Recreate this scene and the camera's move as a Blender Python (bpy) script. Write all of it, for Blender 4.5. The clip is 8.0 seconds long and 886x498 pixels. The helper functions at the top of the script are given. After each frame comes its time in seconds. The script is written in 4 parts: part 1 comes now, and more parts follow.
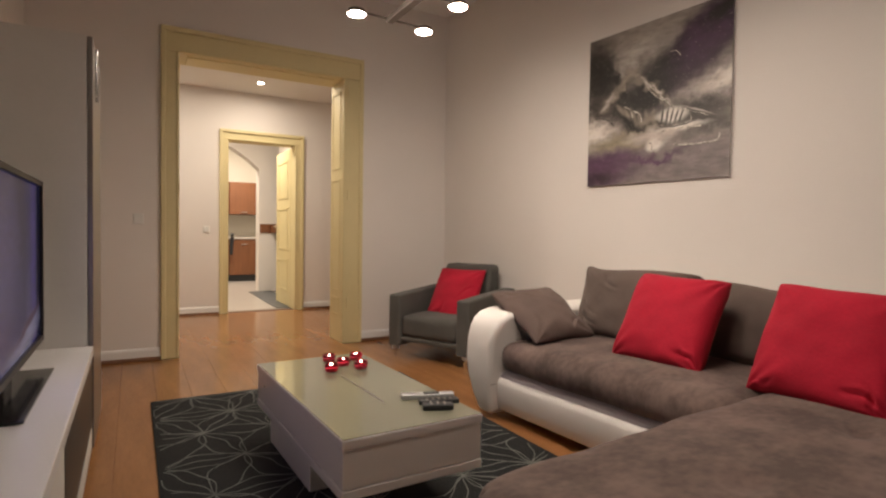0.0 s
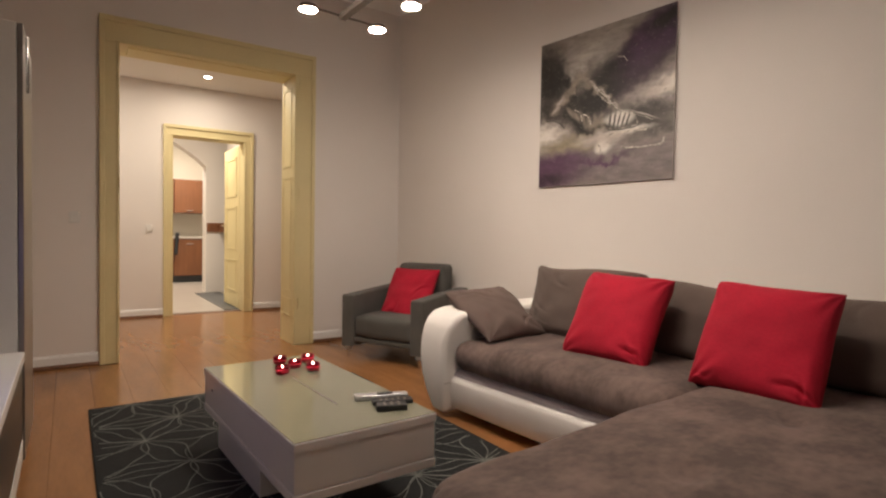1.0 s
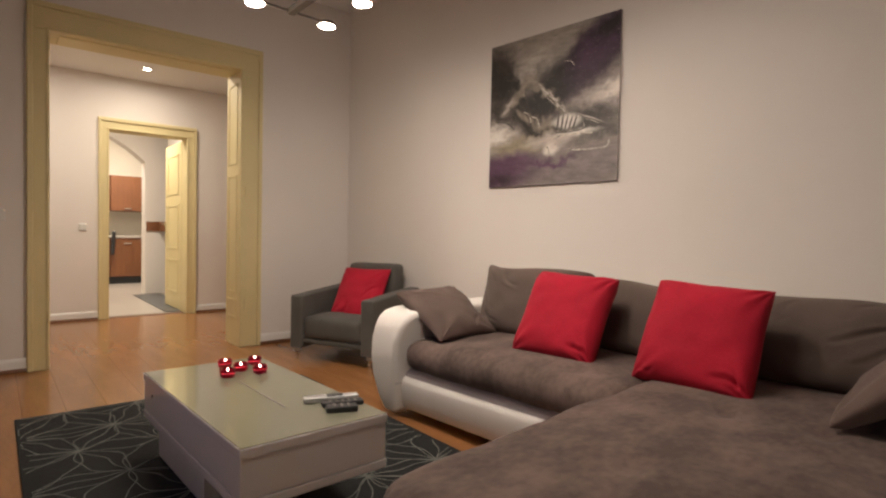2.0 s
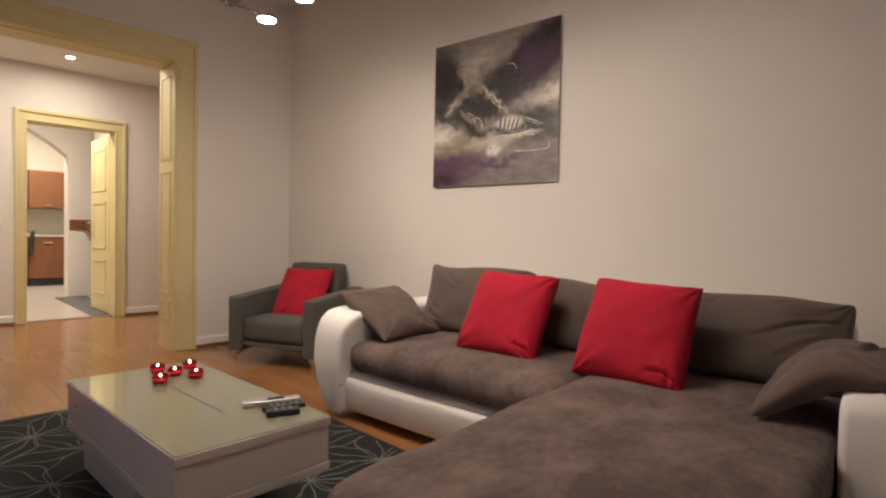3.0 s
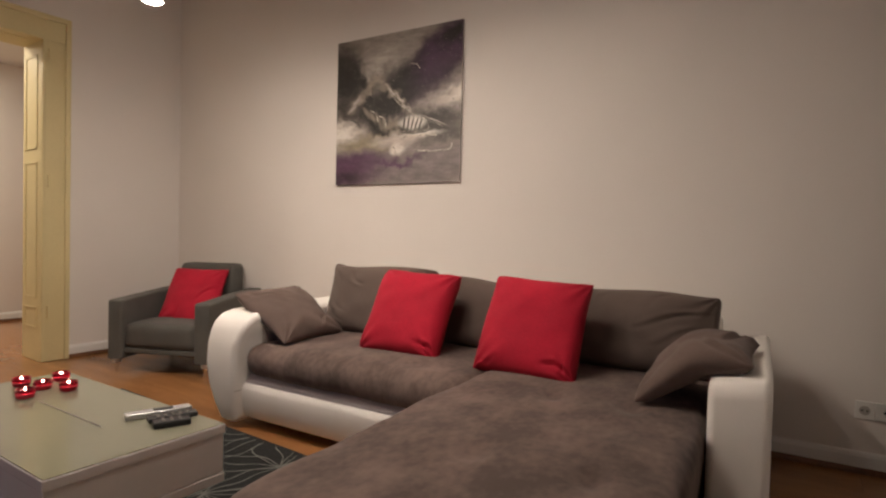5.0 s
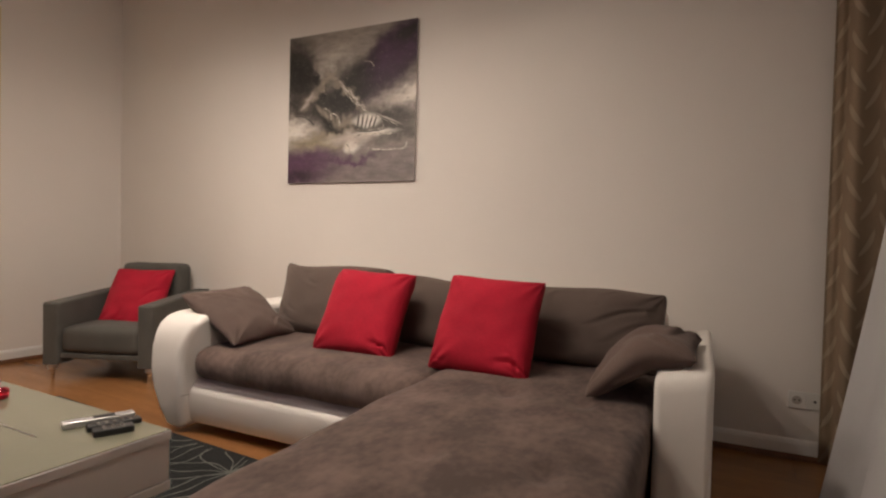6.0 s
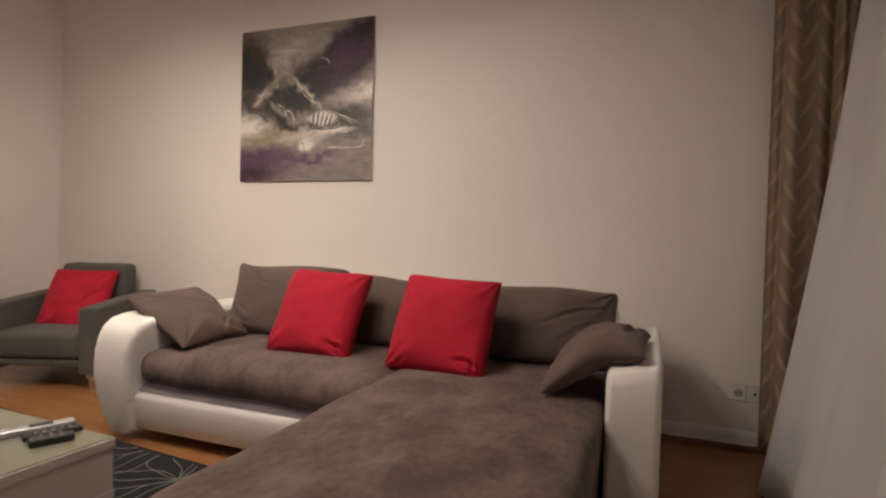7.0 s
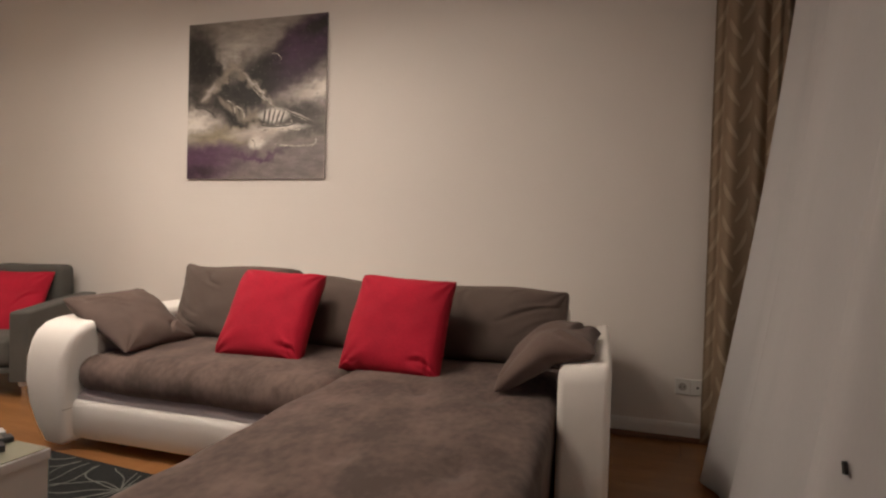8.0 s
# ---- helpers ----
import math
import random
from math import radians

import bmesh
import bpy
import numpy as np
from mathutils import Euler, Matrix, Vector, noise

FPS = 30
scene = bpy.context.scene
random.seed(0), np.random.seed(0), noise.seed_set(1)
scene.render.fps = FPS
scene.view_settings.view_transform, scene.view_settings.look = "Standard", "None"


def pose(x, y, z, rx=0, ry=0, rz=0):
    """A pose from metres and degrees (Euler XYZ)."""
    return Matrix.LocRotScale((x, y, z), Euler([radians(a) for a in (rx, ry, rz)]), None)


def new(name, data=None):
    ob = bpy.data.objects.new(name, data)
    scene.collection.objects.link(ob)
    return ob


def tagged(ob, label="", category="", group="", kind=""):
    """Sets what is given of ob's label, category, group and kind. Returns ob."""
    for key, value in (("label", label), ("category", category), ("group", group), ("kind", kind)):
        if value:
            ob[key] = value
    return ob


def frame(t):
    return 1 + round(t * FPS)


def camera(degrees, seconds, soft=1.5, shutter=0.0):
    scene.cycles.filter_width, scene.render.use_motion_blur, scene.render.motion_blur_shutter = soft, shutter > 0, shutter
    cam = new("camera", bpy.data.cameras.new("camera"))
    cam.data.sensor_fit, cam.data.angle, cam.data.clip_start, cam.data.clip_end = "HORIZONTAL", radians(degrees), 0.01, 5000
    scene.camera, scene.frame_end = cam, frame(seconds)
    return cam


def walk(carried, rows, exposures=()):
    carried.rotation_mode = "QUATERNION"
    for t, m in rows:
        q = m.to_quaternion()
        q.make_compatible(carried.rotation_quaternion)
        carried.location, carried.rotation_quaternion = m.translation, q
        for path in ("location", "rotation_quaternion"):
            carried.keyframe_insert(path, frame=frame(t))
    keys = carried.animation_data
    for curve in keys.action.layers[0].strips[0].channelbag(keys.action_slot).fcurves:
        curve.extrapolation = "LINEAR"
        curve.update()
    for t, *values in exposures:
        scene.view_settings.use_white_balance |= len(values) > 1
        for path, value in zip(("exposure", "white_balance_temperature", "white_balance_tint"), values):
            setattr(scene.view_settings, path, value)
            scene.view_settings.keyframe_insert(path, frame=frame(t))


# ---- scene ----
EYE_Z = 1.0
cam = camera(78.15, 8.0, soft=2.3)
TURNS = ((0.0, -29.61, -1.69, 0.88), (0.5, -31.87, -1.66, 0.91), (1.0, -34.47, -1.65, 0.98), (1.5, -36.91, -1.62, 1.07),
         (3.0, -45.46, -1.53, 1.21), (3.5, -48.22, -1.48, 1.32), (4.0, -50.75, -1.44, 1.38), (4.5, -53.12, -1.41, 1.42),
         (6.0, -60.30, -1.36, 1.47), (6.5, -62.46, -1.32, 1.51), (7.0, -64.83, -1.28, 1.59), (7.5, -67.05, -1.22, 1.58),
         (8.0, -69.57, -1.16, 1.67))
walk(cam, [(t, pose(0, 0, EYE_Z, 90 + p, 0, y) @ pose(0, 0, 0, 0, 0, r)) for t, y, p, r in TURNS])

# ---- world and lamps ----
# Plan: x to the painting wall, y to the double door, the eye at the origin.
D, H = 4.676, 6.895          # door wall, hall back wall
WX, SK = 3.012, -0.074       # painting wall: x = WX + SK * y
LEFT, WIN = -0.64, -0.85     # left wall, window wall
CEIL, HCEIL = 3.1, 2.64
SOFA = pose(WX, 0, 0, 0, 0, math.degrees(math.atan(-SK)))
LAMP_Z = 2.2
DISCS = ((1.065, 2.87), (1.500, 2.91), (1.490, 2.50), (1.055, 2.46))
# lamp discs out of view, added to throw light on the sofa and its wall
UNSEEN_DISCS = ((0.72, 1.56), (1.33, 1.60), (1.30, 1.18), (0.69, 1.14))
WARM, HALL = (1.0, 0.85, 0.715), (1.0, 0.86, 0.70)

world = bpy.data.worlds.new("world")
scene.world = world
world.use_nodes = True
world.node_tree.nodes["Background"].inputs[0].default_value = (0.01, 0.012, 0.02, 1)
world.node_tree.nodes["Background"].inputs[1].default_value = 0.3
scene.view_settings.exposure = -0.34


def area(name, at, size, watts, color=WARM, spread=180, tilt=(0, 0)):
    li = bpy.data.lights.new(name, "AREA")
    li.shape, li.size, li.energy, li.color, li.spread = "DISK", size, watts, color, radians(spread)
    ob = new(name, li)
    ob.matrix_world = pose(at[0], at[1], at[2], tilt[0], tilt[1], 0)
    return ob


for (x, y), watts, tilt in zip(DISCS, (5.2, 5.8, 4.0, 6.0), ((34, -10), (30, -26), (0, -26), (0, -32))):
    area("disc_light", (x, y, LAMP_Z - 0.028), 0.09, watts, tilt=tilt)
for x, y in UNSEEN_DISCS:
    area("disc_light", (x + 0.010, y, LAMP_Z - 0.027), 0.09, (8.4 if y > 1.4 else 2.0) if x > 1 else (1.8 if y > 1.4 else 0.6), spread=165, tilt=(0, -22))
area("screen_light", (-0.285, 2.01, 0.87), 0.55, 0.6, (0.50, 0.44, 1.0), tilt=(0, -90))
area("hall_spot_and_fill", (1.234, 6.309, HCEIL - 0.03), 0.08, 9.5, HALL)
# no lamp is known at the next two points, added to brighten the hall
area("hall_spot_and_fill", (-0.2, 6.309, HCEIL - 0.03), 0.08, 9.5, HALL)
area("hall_spot_and_fill", (0.9, 5.5, HCEIL - 0.03), 0.12, 31, HALL)
# fill lamps without fixtures, added to brighten the passage and kitchen
area("passage_fill", (1.2, 7.7, 2.6), 0.1, 44, HALL)
area("kitchen_fill", (1.5, 10.2, 2.75), 0.2, 92, HALL)


# ---- materials ----
def mat(name, color, rough=0.6, metal=0.0, vary=0.1, scale=6.0, fine=60.0, bump=0.0, coat=0.0, sheen=0.0, random_hue=0.0, stretch=(1, 1, 1), span=(0.45, 1.05)):
    """A procedural surface: large blotches and fine grain in the colour, grain in the relief."""
    m = bpy.data.materials.new(name)
    m.use_nodes = True
    nt = m.node_tree
    N, L = nt.nodes, nt.links
    b = N["Principled BSDF"]
    b.inputs["Roughness"].default_value, b.inputs["Metallic"].default_value = rough, metal
    b.inputs["Coat Weight"].default_value = coat
    b.inputs["Coat Roughness"].default_value = 0.06
    b.inputs["Sheen Weight"].default_value = sheen
    co = N.new("ShaderNodeTexCoord")
    mp = N.new("ShaderNodeMapping")
    mp.inputs["Scale"].default_value = stretch
    L.new(co.outputs["Object"], mp.inputs["Vector"])
    a, f = N.new("ShaderNodeTexNoise"), N.new("ShaderNodeTexNoise")
    a.inputs["Scale"].default_value, f.inputs["Scale"].default_value = scale, fine
    a.inputs["Detail"].default_value, f.inputs["Detail"].default_value = 4, 3
    for k in (a, f):
        L.new(mp.outputs[0], k.inputs["Vector"])
    add = N.new("ShaderNodeMath")
    add.operation = "MULTIPLY_ADD"
    L.new(f.outputs["Fac"], add.inputs[0])
    add.inputs[1].default_value = 0.5
    L.new(a.outputs["Fac"], add.inputs[2])
    src = add.outputs[0]
    if random_hue:
        info = N.new("ShaderNodeObjectInfo")
        ad2 = N.new("ShaderNodeMath")
        ad2.operation = "MULTIPLY_ADD"
        L.new(info.outputs["Random"], ad2.inputs[0])
        ad2.inputs[1].default_value = random_hue
        L.new(src, ad2.inputs[2])
        src = ad2.outputs[0]
    ramp = N.new("ShaderNodeMapRange")
    ramp.inputs["From Min"].default_value, ramp.inputs["From Max"].default_value = span[0], span[1] + random_hue
    L.new(src, ramp.inputs["Value"])
    mix = N.new("ShaderNodeMix")
    mix.data_type = "RGBA"
    c = Vector(color)
    mix.inputs["A"].default_value = (*(c * (1 - vary)), 1)
    mix.inputs["B"].default_value = (*[min(1, v) for v in c * (1 + vary)], 1)
    L.new(ramp.outputs[0], mix.inputs["Factor"])
    L.new(mix.outputs["Result"], b.inputs["Base Color"])
    if bump:
        bp = N.new("ShaderNodeBump")
        bp.inputs["Strength"].default_value, bp.inputs["Distance"].default_value = 1.0, bump
        L.new(f.outputs["Fac"], bp.inputs["Height"])
        L.new(bp.outputs[0], b.inputs["Normal"])
    return m


def glow(name, color, strength):
    m = bpy.data.materials.new(name)
    m.use_nodes = True
    b = m.node_tree.nodes["Principled BSDF"]
    b.inputs["Base Color"].default_value = (*color, 1)
    b.inputs["Emission Color"].default_value = (*color, 1)
    b.inputs["Emission Strength"].default_value = strength
    return m


M_WALL = mat("wall_paint", (0.755, 0.710, 0.670), 0.85, vary=0.03, scale=1.5, fine=180, bump=0.0006)
M_CEIL = mat("ceiling_paint", (0.84, 0.83, 0.81), 0.9, vary=0.02, scale=1.2, fine=120)
M_TRIM = mat("white_trim_paint", (0.80, 0.79, 0.77), 0.45, vary=0.03, scale=4, fine=90)
M_DOOR = mat("cream_gloss_paint", (0.68, 0.585, 0.32), 0.5, vary=0.06, scale=3, fine=70, bump=0.0004)
M_FLOOR = mat("oak_parquet", (0.31, 0.145, 0.056), 0.20, vary=0.20, scale=2.2, fine=16, bump=0.0001, random_hue=0.14, stretch=(5, 0.8, 1))
M_JOINT = mat("floor_joint", (0.15, 0.068, 0.03), 0.8)
M_STRIP = mat("brown_skirting_strip", (0.17, 0.075, 0.035), 0.4, vary=0.2, stretch=(6, 1, 1))
M_RUG = mat("charcoal_rug_pile", (0.0072, 0.0084, 0.0086), 0.97, vary=0.5, scale=4, fine=220, bump=0.004)
M_RUGLINE = mat("grey_rug_yarn", (0.16, 0.165, 0.152), 0.95, vary=0.45, scale=8, fine=260, bump=0.002)
M_SUEDE = mat("taupe_suede", (0.134, 0.093, 0.080), 0.92, vary=0.38, scale=5.0, fine=30, bump=0.001, sheen=0.08, span=(0.59, 0.95), stretch=(1.0, 1.35, 1.0))
M_BACK = mat("grey_brown_weave", (0.118, 0.087, 0.074), 0.92, vary=0.15, scale=5, fine=240, bump=0.0015, sheen=0.06)
M_SCAT = mat("taupe_cushion_fabric", (0.130, 0.091, 0.078), 0.92, vary=0.2, scale=7, fine=220, bump=0.0015, sheen=0.06)
M_FELT = mat("grey_felt", (0.092, 0.089, 0.081), 0.95, vary=0.15, scale=6, fine=260, bump=0.0015, sheen=0.05)
M_RED = mat("red_velvet", (0.41, 0.002, 0.023), 0.88, vary=0.18, scale=7, fine=90, bump=0.0008, sheen=0.02)
M_LEATHER = mat("white_leatherette", (0.88, 0.85, 0.81), 0.5, vary=0.05, scale=4, fine=320, bump=0.0004)
M_FRONT = mat("white_satin_front", (0.70, 0.68, 0.64), 0.55, vary=0.03)
M_SMOKE = mat("smoked_glass_front", (0.025, 0.025, 0.027), 0.38, vary=0.2)
M_TABLE = mat("white_table_lacquer", (0.84, 0.82, 0.80), 0.2, vary=0.02, scale=3, coat=0.2)
M_STITCH = mat("grey_stitching", (0.42, 0.39, 0.36), 0.7)
M_RAIL = mat("lilac_grey_fabric", (0.44, 0.40, 0.415), 0.9, vary=0.08, fine=200)
M_LACQ = mat("white_lacquer", (0.70, 0.69, 0.68), 0.38, vary=0.03, scale=3, coat=0.08)
M_GLASSTOP = mat("cream_back_painted_glass", (0.255, 0.255, 0.185), 0.05, vary=0.03, scale=2, coat=0.45)
M_CHROME = mat("chrome", (0.75, 0.74, 0.73), 0.12, 1.0, vary=0.05)
M_ALU = mat("brushed_aluminium", (0.32, 0.30, 0.29), 0.35, 0.9, vary=0.1, fine=150)
M_BAR = mat("taupe_grey_lamp_metal", (0.17, 0.145, 0.125), 0.5, 0.25, vary=0.1, fine=150)
M_BLACK = mat("black_gloss", (0.012, 0.012, 0.013), 0.12, vary=0.2, coat=0.4)
M_MATTE = mat("black_plastic", (0.02, 0.02, 0.022), 0.5, vary=0.3)
M_SILVER = mat("silver_plastic", (0.55, 0.55, 0.56), 0.3, 0.5, vary=0.06)
M_PLATE = mat("switch_plastic", (0.72, 0.71, 0.68), 0.35, vary=0.02)
M_WOOD = mat("cherry_cabinet_veneer", (0.19, 0.075, 0.032), 0.35, vary=0.2, scale=2, fine=14, stretch=(8, 8, 1))
M_TILE = mat("pale_floor_tile", (0.46, 0.42, 0.38), 0.3, vary=0.06, scale=4)
M_MAT = mat("dark_slate_tile", (0.07, 0.075, 0.08), 0.4, vary=0.2)
M_KWALL = mat("kitchen_wall_paint", (0.80, 0.76, 0.66), 0.8, vary=0.03, scale=2)
M_DISC = glow("lit_led_disc", (1.0, 0.85, 0.715), 150)
M_SPOT = glow("lit_spot", (1.0, 0.9, 0.75), 25)
M_LED = glow("lit_indicator", (1.0, 0.82, 0.6), 1.6)
M_WAX = mat("wax", (0.75, 0.5, 0.45), 0.5, vary=0.05)
M_FLAME = glow("flame", (1.0, 0.48, 0.40), 50)
M_REDGLASS = mat("red_glass", (0.42, 0.004, 0.020), 0.12, vary=0.05)
M_REDGLASS.node_tree.nodes["Principled BSDF"].inputs["Transmission Weight"].default_value = 0.8


# ---- mesh helpers ----
def part(name, bm, material, parent=None, label="", m=None, smooth=False):
    """Links a bmesh as one mesh object, as a child of parent if there is one."""
    me = bpy.data.meshes.new(name)
    bm.to_mesh(me)
    bm.free()
    me.materials.append(material)
    if smooth:
        me.polygons.foreach_set("use_smooth", [True] * len(me.polygons))
    ob = new(name, me)
    if parent:
        ob.parent = parent
    if m is not None:
        ob.matrix_basis = m
    if label:
        tagged(ob, label)
    return ob


def thing(name, m, label, category, group="", kind=""):
    ob = new(name)
    ob.matrix_world = m
    return tagged(ob, label, category, group, kind)


def box(x0, y0, z0, x1, y1, z1, bevel=0.0, seg=2, bm=None):
    b = bmesh.new()
    bmesh.ops.create_cube(b, size=1.0)
    for v in b.verts:
        v.co = Vector(((x0 + x1) / 2 + v.co.x * (x1 - x0), (y0 + y1) / 2 + v.co.y * (y1 - y0), (z0 + z1) / 2 + v.co.z * (z1 - z0)))
    if bevel:
        bmesh.ops.bevel(b, geom=list(b.edges), offset=bevel, segments=seg, affect="EDGES", profile=0.5)
    return join(bm, b)


def join(bm, b):
    if bm is None:
        return b
    me = bpy.data.meshes.new("tmp")
    b.to_mesh(me)
    b.free()
    bm.from_mesh(me)
    bpy.data.meshes.remove(me)
    return bm


def cyl(x, y, z0, z1, r0, r1=None, seg=24, bevel=0.0, bm=None, axis="z"):
    b = bmesh.new()
    bmesh.ops.create_cone(b, cap_ends=True, segments=seg, radius1=r0, radius2=r0 if r1 is None else r1, depth=z1 - z0)
    if bevel:
        caps = [e for e in b.edges if len({round(v.co.z, 5) for v in e.verts}) == 1]
        bmesh.ops.bevel(b, geom=caps, offset=bevel, segments=2, affect="EDGES", profile=0.5)
    for v in b.verts:
        c = v.co + Vector((0, 0, (z0 + z1) / 2))
        v.co = Vector((c.x + x, c.y + y, c.z)) if axis == "z" else (Vector((c.z, c.x + x, c.y + y)) if axis == "x" else Vector((c.x + x, c.z, c.y + y)))
    return join(bm, b)


def prism(profile, lo, hi, plane="xz", bevel=0.0, seg=3):
    """A closed outline drawn out along the third axis."""
    b = bmesh.new()
    def at(p, w):
        return (p[0], w, p[1]) if plane == "xz" else ((w, p[0], p[1]) if plane == "yz" else (p[0], p[1], w))
    va, vb = [b.verts.new(at(p, lo)) for p in profile], [b.verts.new(at(p, hi)) for p in profile]
    fa, fb = b.faces.new(va), b.faces.new(vb[::-1])
    n = len(profile)
    for i in range(n):
        b.faces.new((va[i], vb[i], vb[(i + 1) % n], va[(i + 1) % n]))
    bmesh.ops.recalc_face_normals(b, faces=b.faces)
    if bevel:
        bmesh.ops.bevel(b, geom=list(set(fa.edges) | set(fb.edges)), offset=bevel, segments=seg, affect="EDGES", profile=0.5)
    return b


def soft(x0, y0, z0, x1, y1, z1, r, n=(16, 16, 6), puff=0.0, wrinkle=0.0, seed=0.0, freq=4.0, dents=()):
    """An upholstered block: round edges of radius r, a swelling top and small folds."""
    b = bmesh.new()
    size, mid = Vector((x1 - x0, y1 - y0, z1 - z0)), Vector(((x0 + x1) / 2, (y0 + y1) / 2, (z0 + z1) / 2))
    half = size / 2
    inner = Vector([max(h - r, 0.001) for h in half])
    verts = {}

    def vert(i, j, k):
        key = (i, j, k)
        if key not in verts:
            q = Vector([2 * a / m - 1 for a, m in zip(key, n)])
            q = Vector([q[c] * half[c] for c in range(3)])
            core = Vector([max(-inner[c], min(inner[c], q[c])) for c in range(3)])
            d = q - core
            p = core + d.normalized() * r if d.length > 1e-6 else q
            p = Vector([max(-half[c], min(half[c], p[c])) for c in range(3)])
            u, v = p.x / half.x, p.y / half.y
            if p.z > 0:
                p.z += puff * max(0, 1 - u ** 4) * max(0, 1 - v ** 4)
                for dx, dy in dents:
                    p.z -= 0.020 * math.exp(-((p.x + mid.x - dx) ** 2 / 0.004 + (p.y + mid.y - dy) ** 2 / 0.0016))
            if wrinkle:
                w = p + mid
                p += noise.noise_vector(w * freq + Vector((seed, seed * 1.7, 0))) * wrinkle
                p += noise.noise_vector(w * freq * 3.1 + Vector((seed * 2.3, 1, seed))) * wrinkle * 0.24
            verts[key] = b.verts.new(p + mid)
        return verts[key]

    nx, ny, nz = n
    for i in range(nx):
        for j in range(ny):
            b.faces.new((vert(i, j, nz), vert(i + 1, j, nz), vert(i + 1, j + 1, nz), vert(i, j + 1, nz)))
            b.faces.new((vert(i, j, 0), vert(i, j + 1, 0), vert(i + 1, j + 1, 0), vert(i + 1, j, 0)))
    for i in range(nx):
        for k in range(nz):
            b.faces.new((vert(i, 0, k), vert(i + 1, 0, k), vert(i + 1, 0, k + 1), vert(i, 0, k + 1)))
            b.faces.new((vert(i, ny, k), vert(i, ny, k + 1), vert(i + 1, ny, k + 1), vert(i + 1, ny, k)))
    for j in range(ny):
        for k in range(nz):
            b.faces.new((vert(0, j, k), vert(0, j, k + 1), vert(0, j + 1, k + 1), vert(0, j + 1, k)))
            b.faces.new((vert(nx, j, k), vert(nx, j + 1, k), vert(nx, j + 1, k + 1), vert(nx, j, k + 1)))
    return b


def pillow(w, h, t, seed=0.0, fold=0.012, n=52, pinch=0.07, power=4.0, full=0.55, gather=0.010, creases=(), bend=None, droop=0.0, rim=0.0):
    """A stuffed cushion in its own plane, with ears at the corners, a seam, gathers that fan out of the corners and creases.

    creases: (u0, v0, u1, v1, depth, width) in the face's -1 to 1; bend: (y, radius, degrees) folds the part below y downwards."""
    b = bmesh.new()
    rows = {}

    def spread(k):
        q = 2 * k / n - 1
        return math.copysign(1 - (1 - abs(q)) ** 1.45, q)

    def shaped(u, v, side):
        x = u * w / 2 * (1 - pinch * (1 - v * v))
        y = v * h / 2 * (1 - pinch * (1 - u * u))
        y -= droop * max(0, v) ** 2 * (0.5 + 0.5 * math.cos(u * 2.4 + seed)) * (1 - u ** 8)
        body = (max(0, 1 - abs(u) ** power) * max(0, 1 - abs(v) ** power)) ** full
        ear = 0.035 * (abs(u * v) ** 14) if rim else 0
        x, y = x * (1 - ear), y * (1 - ear)
        z = side * (rim / 2 + (t - rim) / 2 * body)
        k = noise.noise(Vector((x * 5 + seed, y * 5, side * 3 + seed))) * 1.1 + 0.45 * noise.noise(Vector((x * 13, y * 13 + seed, side * 2)))
        z += side * fold * k * min(1, body * 1.6)
        edge = min((1 - abs(u)) * w, (1 - abs(v)) * h) / 2
        z += side * 0.35 * gather * math.exp(-edge / 0.022) * noise.noise(Vector((x * 42, y * 42, seed))) * min(1, edge / 0.006)
        for cu in (-1, 1):
            for cv in (-1, 1):
                dx, dy = (u - cu) * w / 2, (v - cv) * h / 2
                r = math.hypot(dx, dy)
                turn = math.atan2(abs(dy), abs(dx) + 1e-6)
                z += side * gather * math.exp(-r / 0.085) * min(1, r / 0.03) * math.sin(turn * 11 + seed * (2 + cu + 3 * cv)) * min(1, edge / 0.012)
        for u0, v0, u1, v1, deep, wide in creases:
            lx, ly = u1 - u0, v1 - v0
            q = ((u - u0) * lx + (v - v0) * ly) / (lx * lx + ly * ly)
            if side > 0 and -0.1 < q < 1.1:
                off = ((u - u0) * ly - (v - v0) * lx) / math.hypot(lx, ly) + 0.05 * math.sin(q * 5 + seed)
                z -= deep * (math.exp(-(off / wide) ** 2) - 0.5 * math.exp(-((off - 1.7 * wide) / wide) ** 2)) * max(0, math.sin(math.pi * (q + 0.1) / 1.2)) * min(1, body * 1.5)
        p = Vector((x, y, z)) + noise.noise_vector(Vector((x * 4 + seed, y * 4, seed))) * 0.008
        if bend:
            y0, rad, deg = bend
            d = y0 - p.y
            if d > 0:
                a = min(d / rad, radians(deg))
                rest = d - a * rad
                up = rad + p.z
                p = Vector((p.x, y0 - up * math.sin(a) - rest * math.cos(a), up * math.cos(a) - rad - rest * math.sin(a)))
        return p

    for side in (1, -1):
        for i in range(n + 1):
            for j in range(n + 1):
                if side == -1 and not rim and (i in (0, n) or j in (0, n)):
                    rows[side, i, j] = rows[1, i, j]
                else:
                    rows[side, i, j] = b.verts.new(shaped(spread(i), spread(j), side))
        for i in range(n):
            for j in range(n):
                q = [rows[side, i, j], rows[side, i + 1, j], rows[side, i + 1, j + 1], rows[side, i, j + 1]]
                b.faces.new(q if side == 1 else q[::-1])
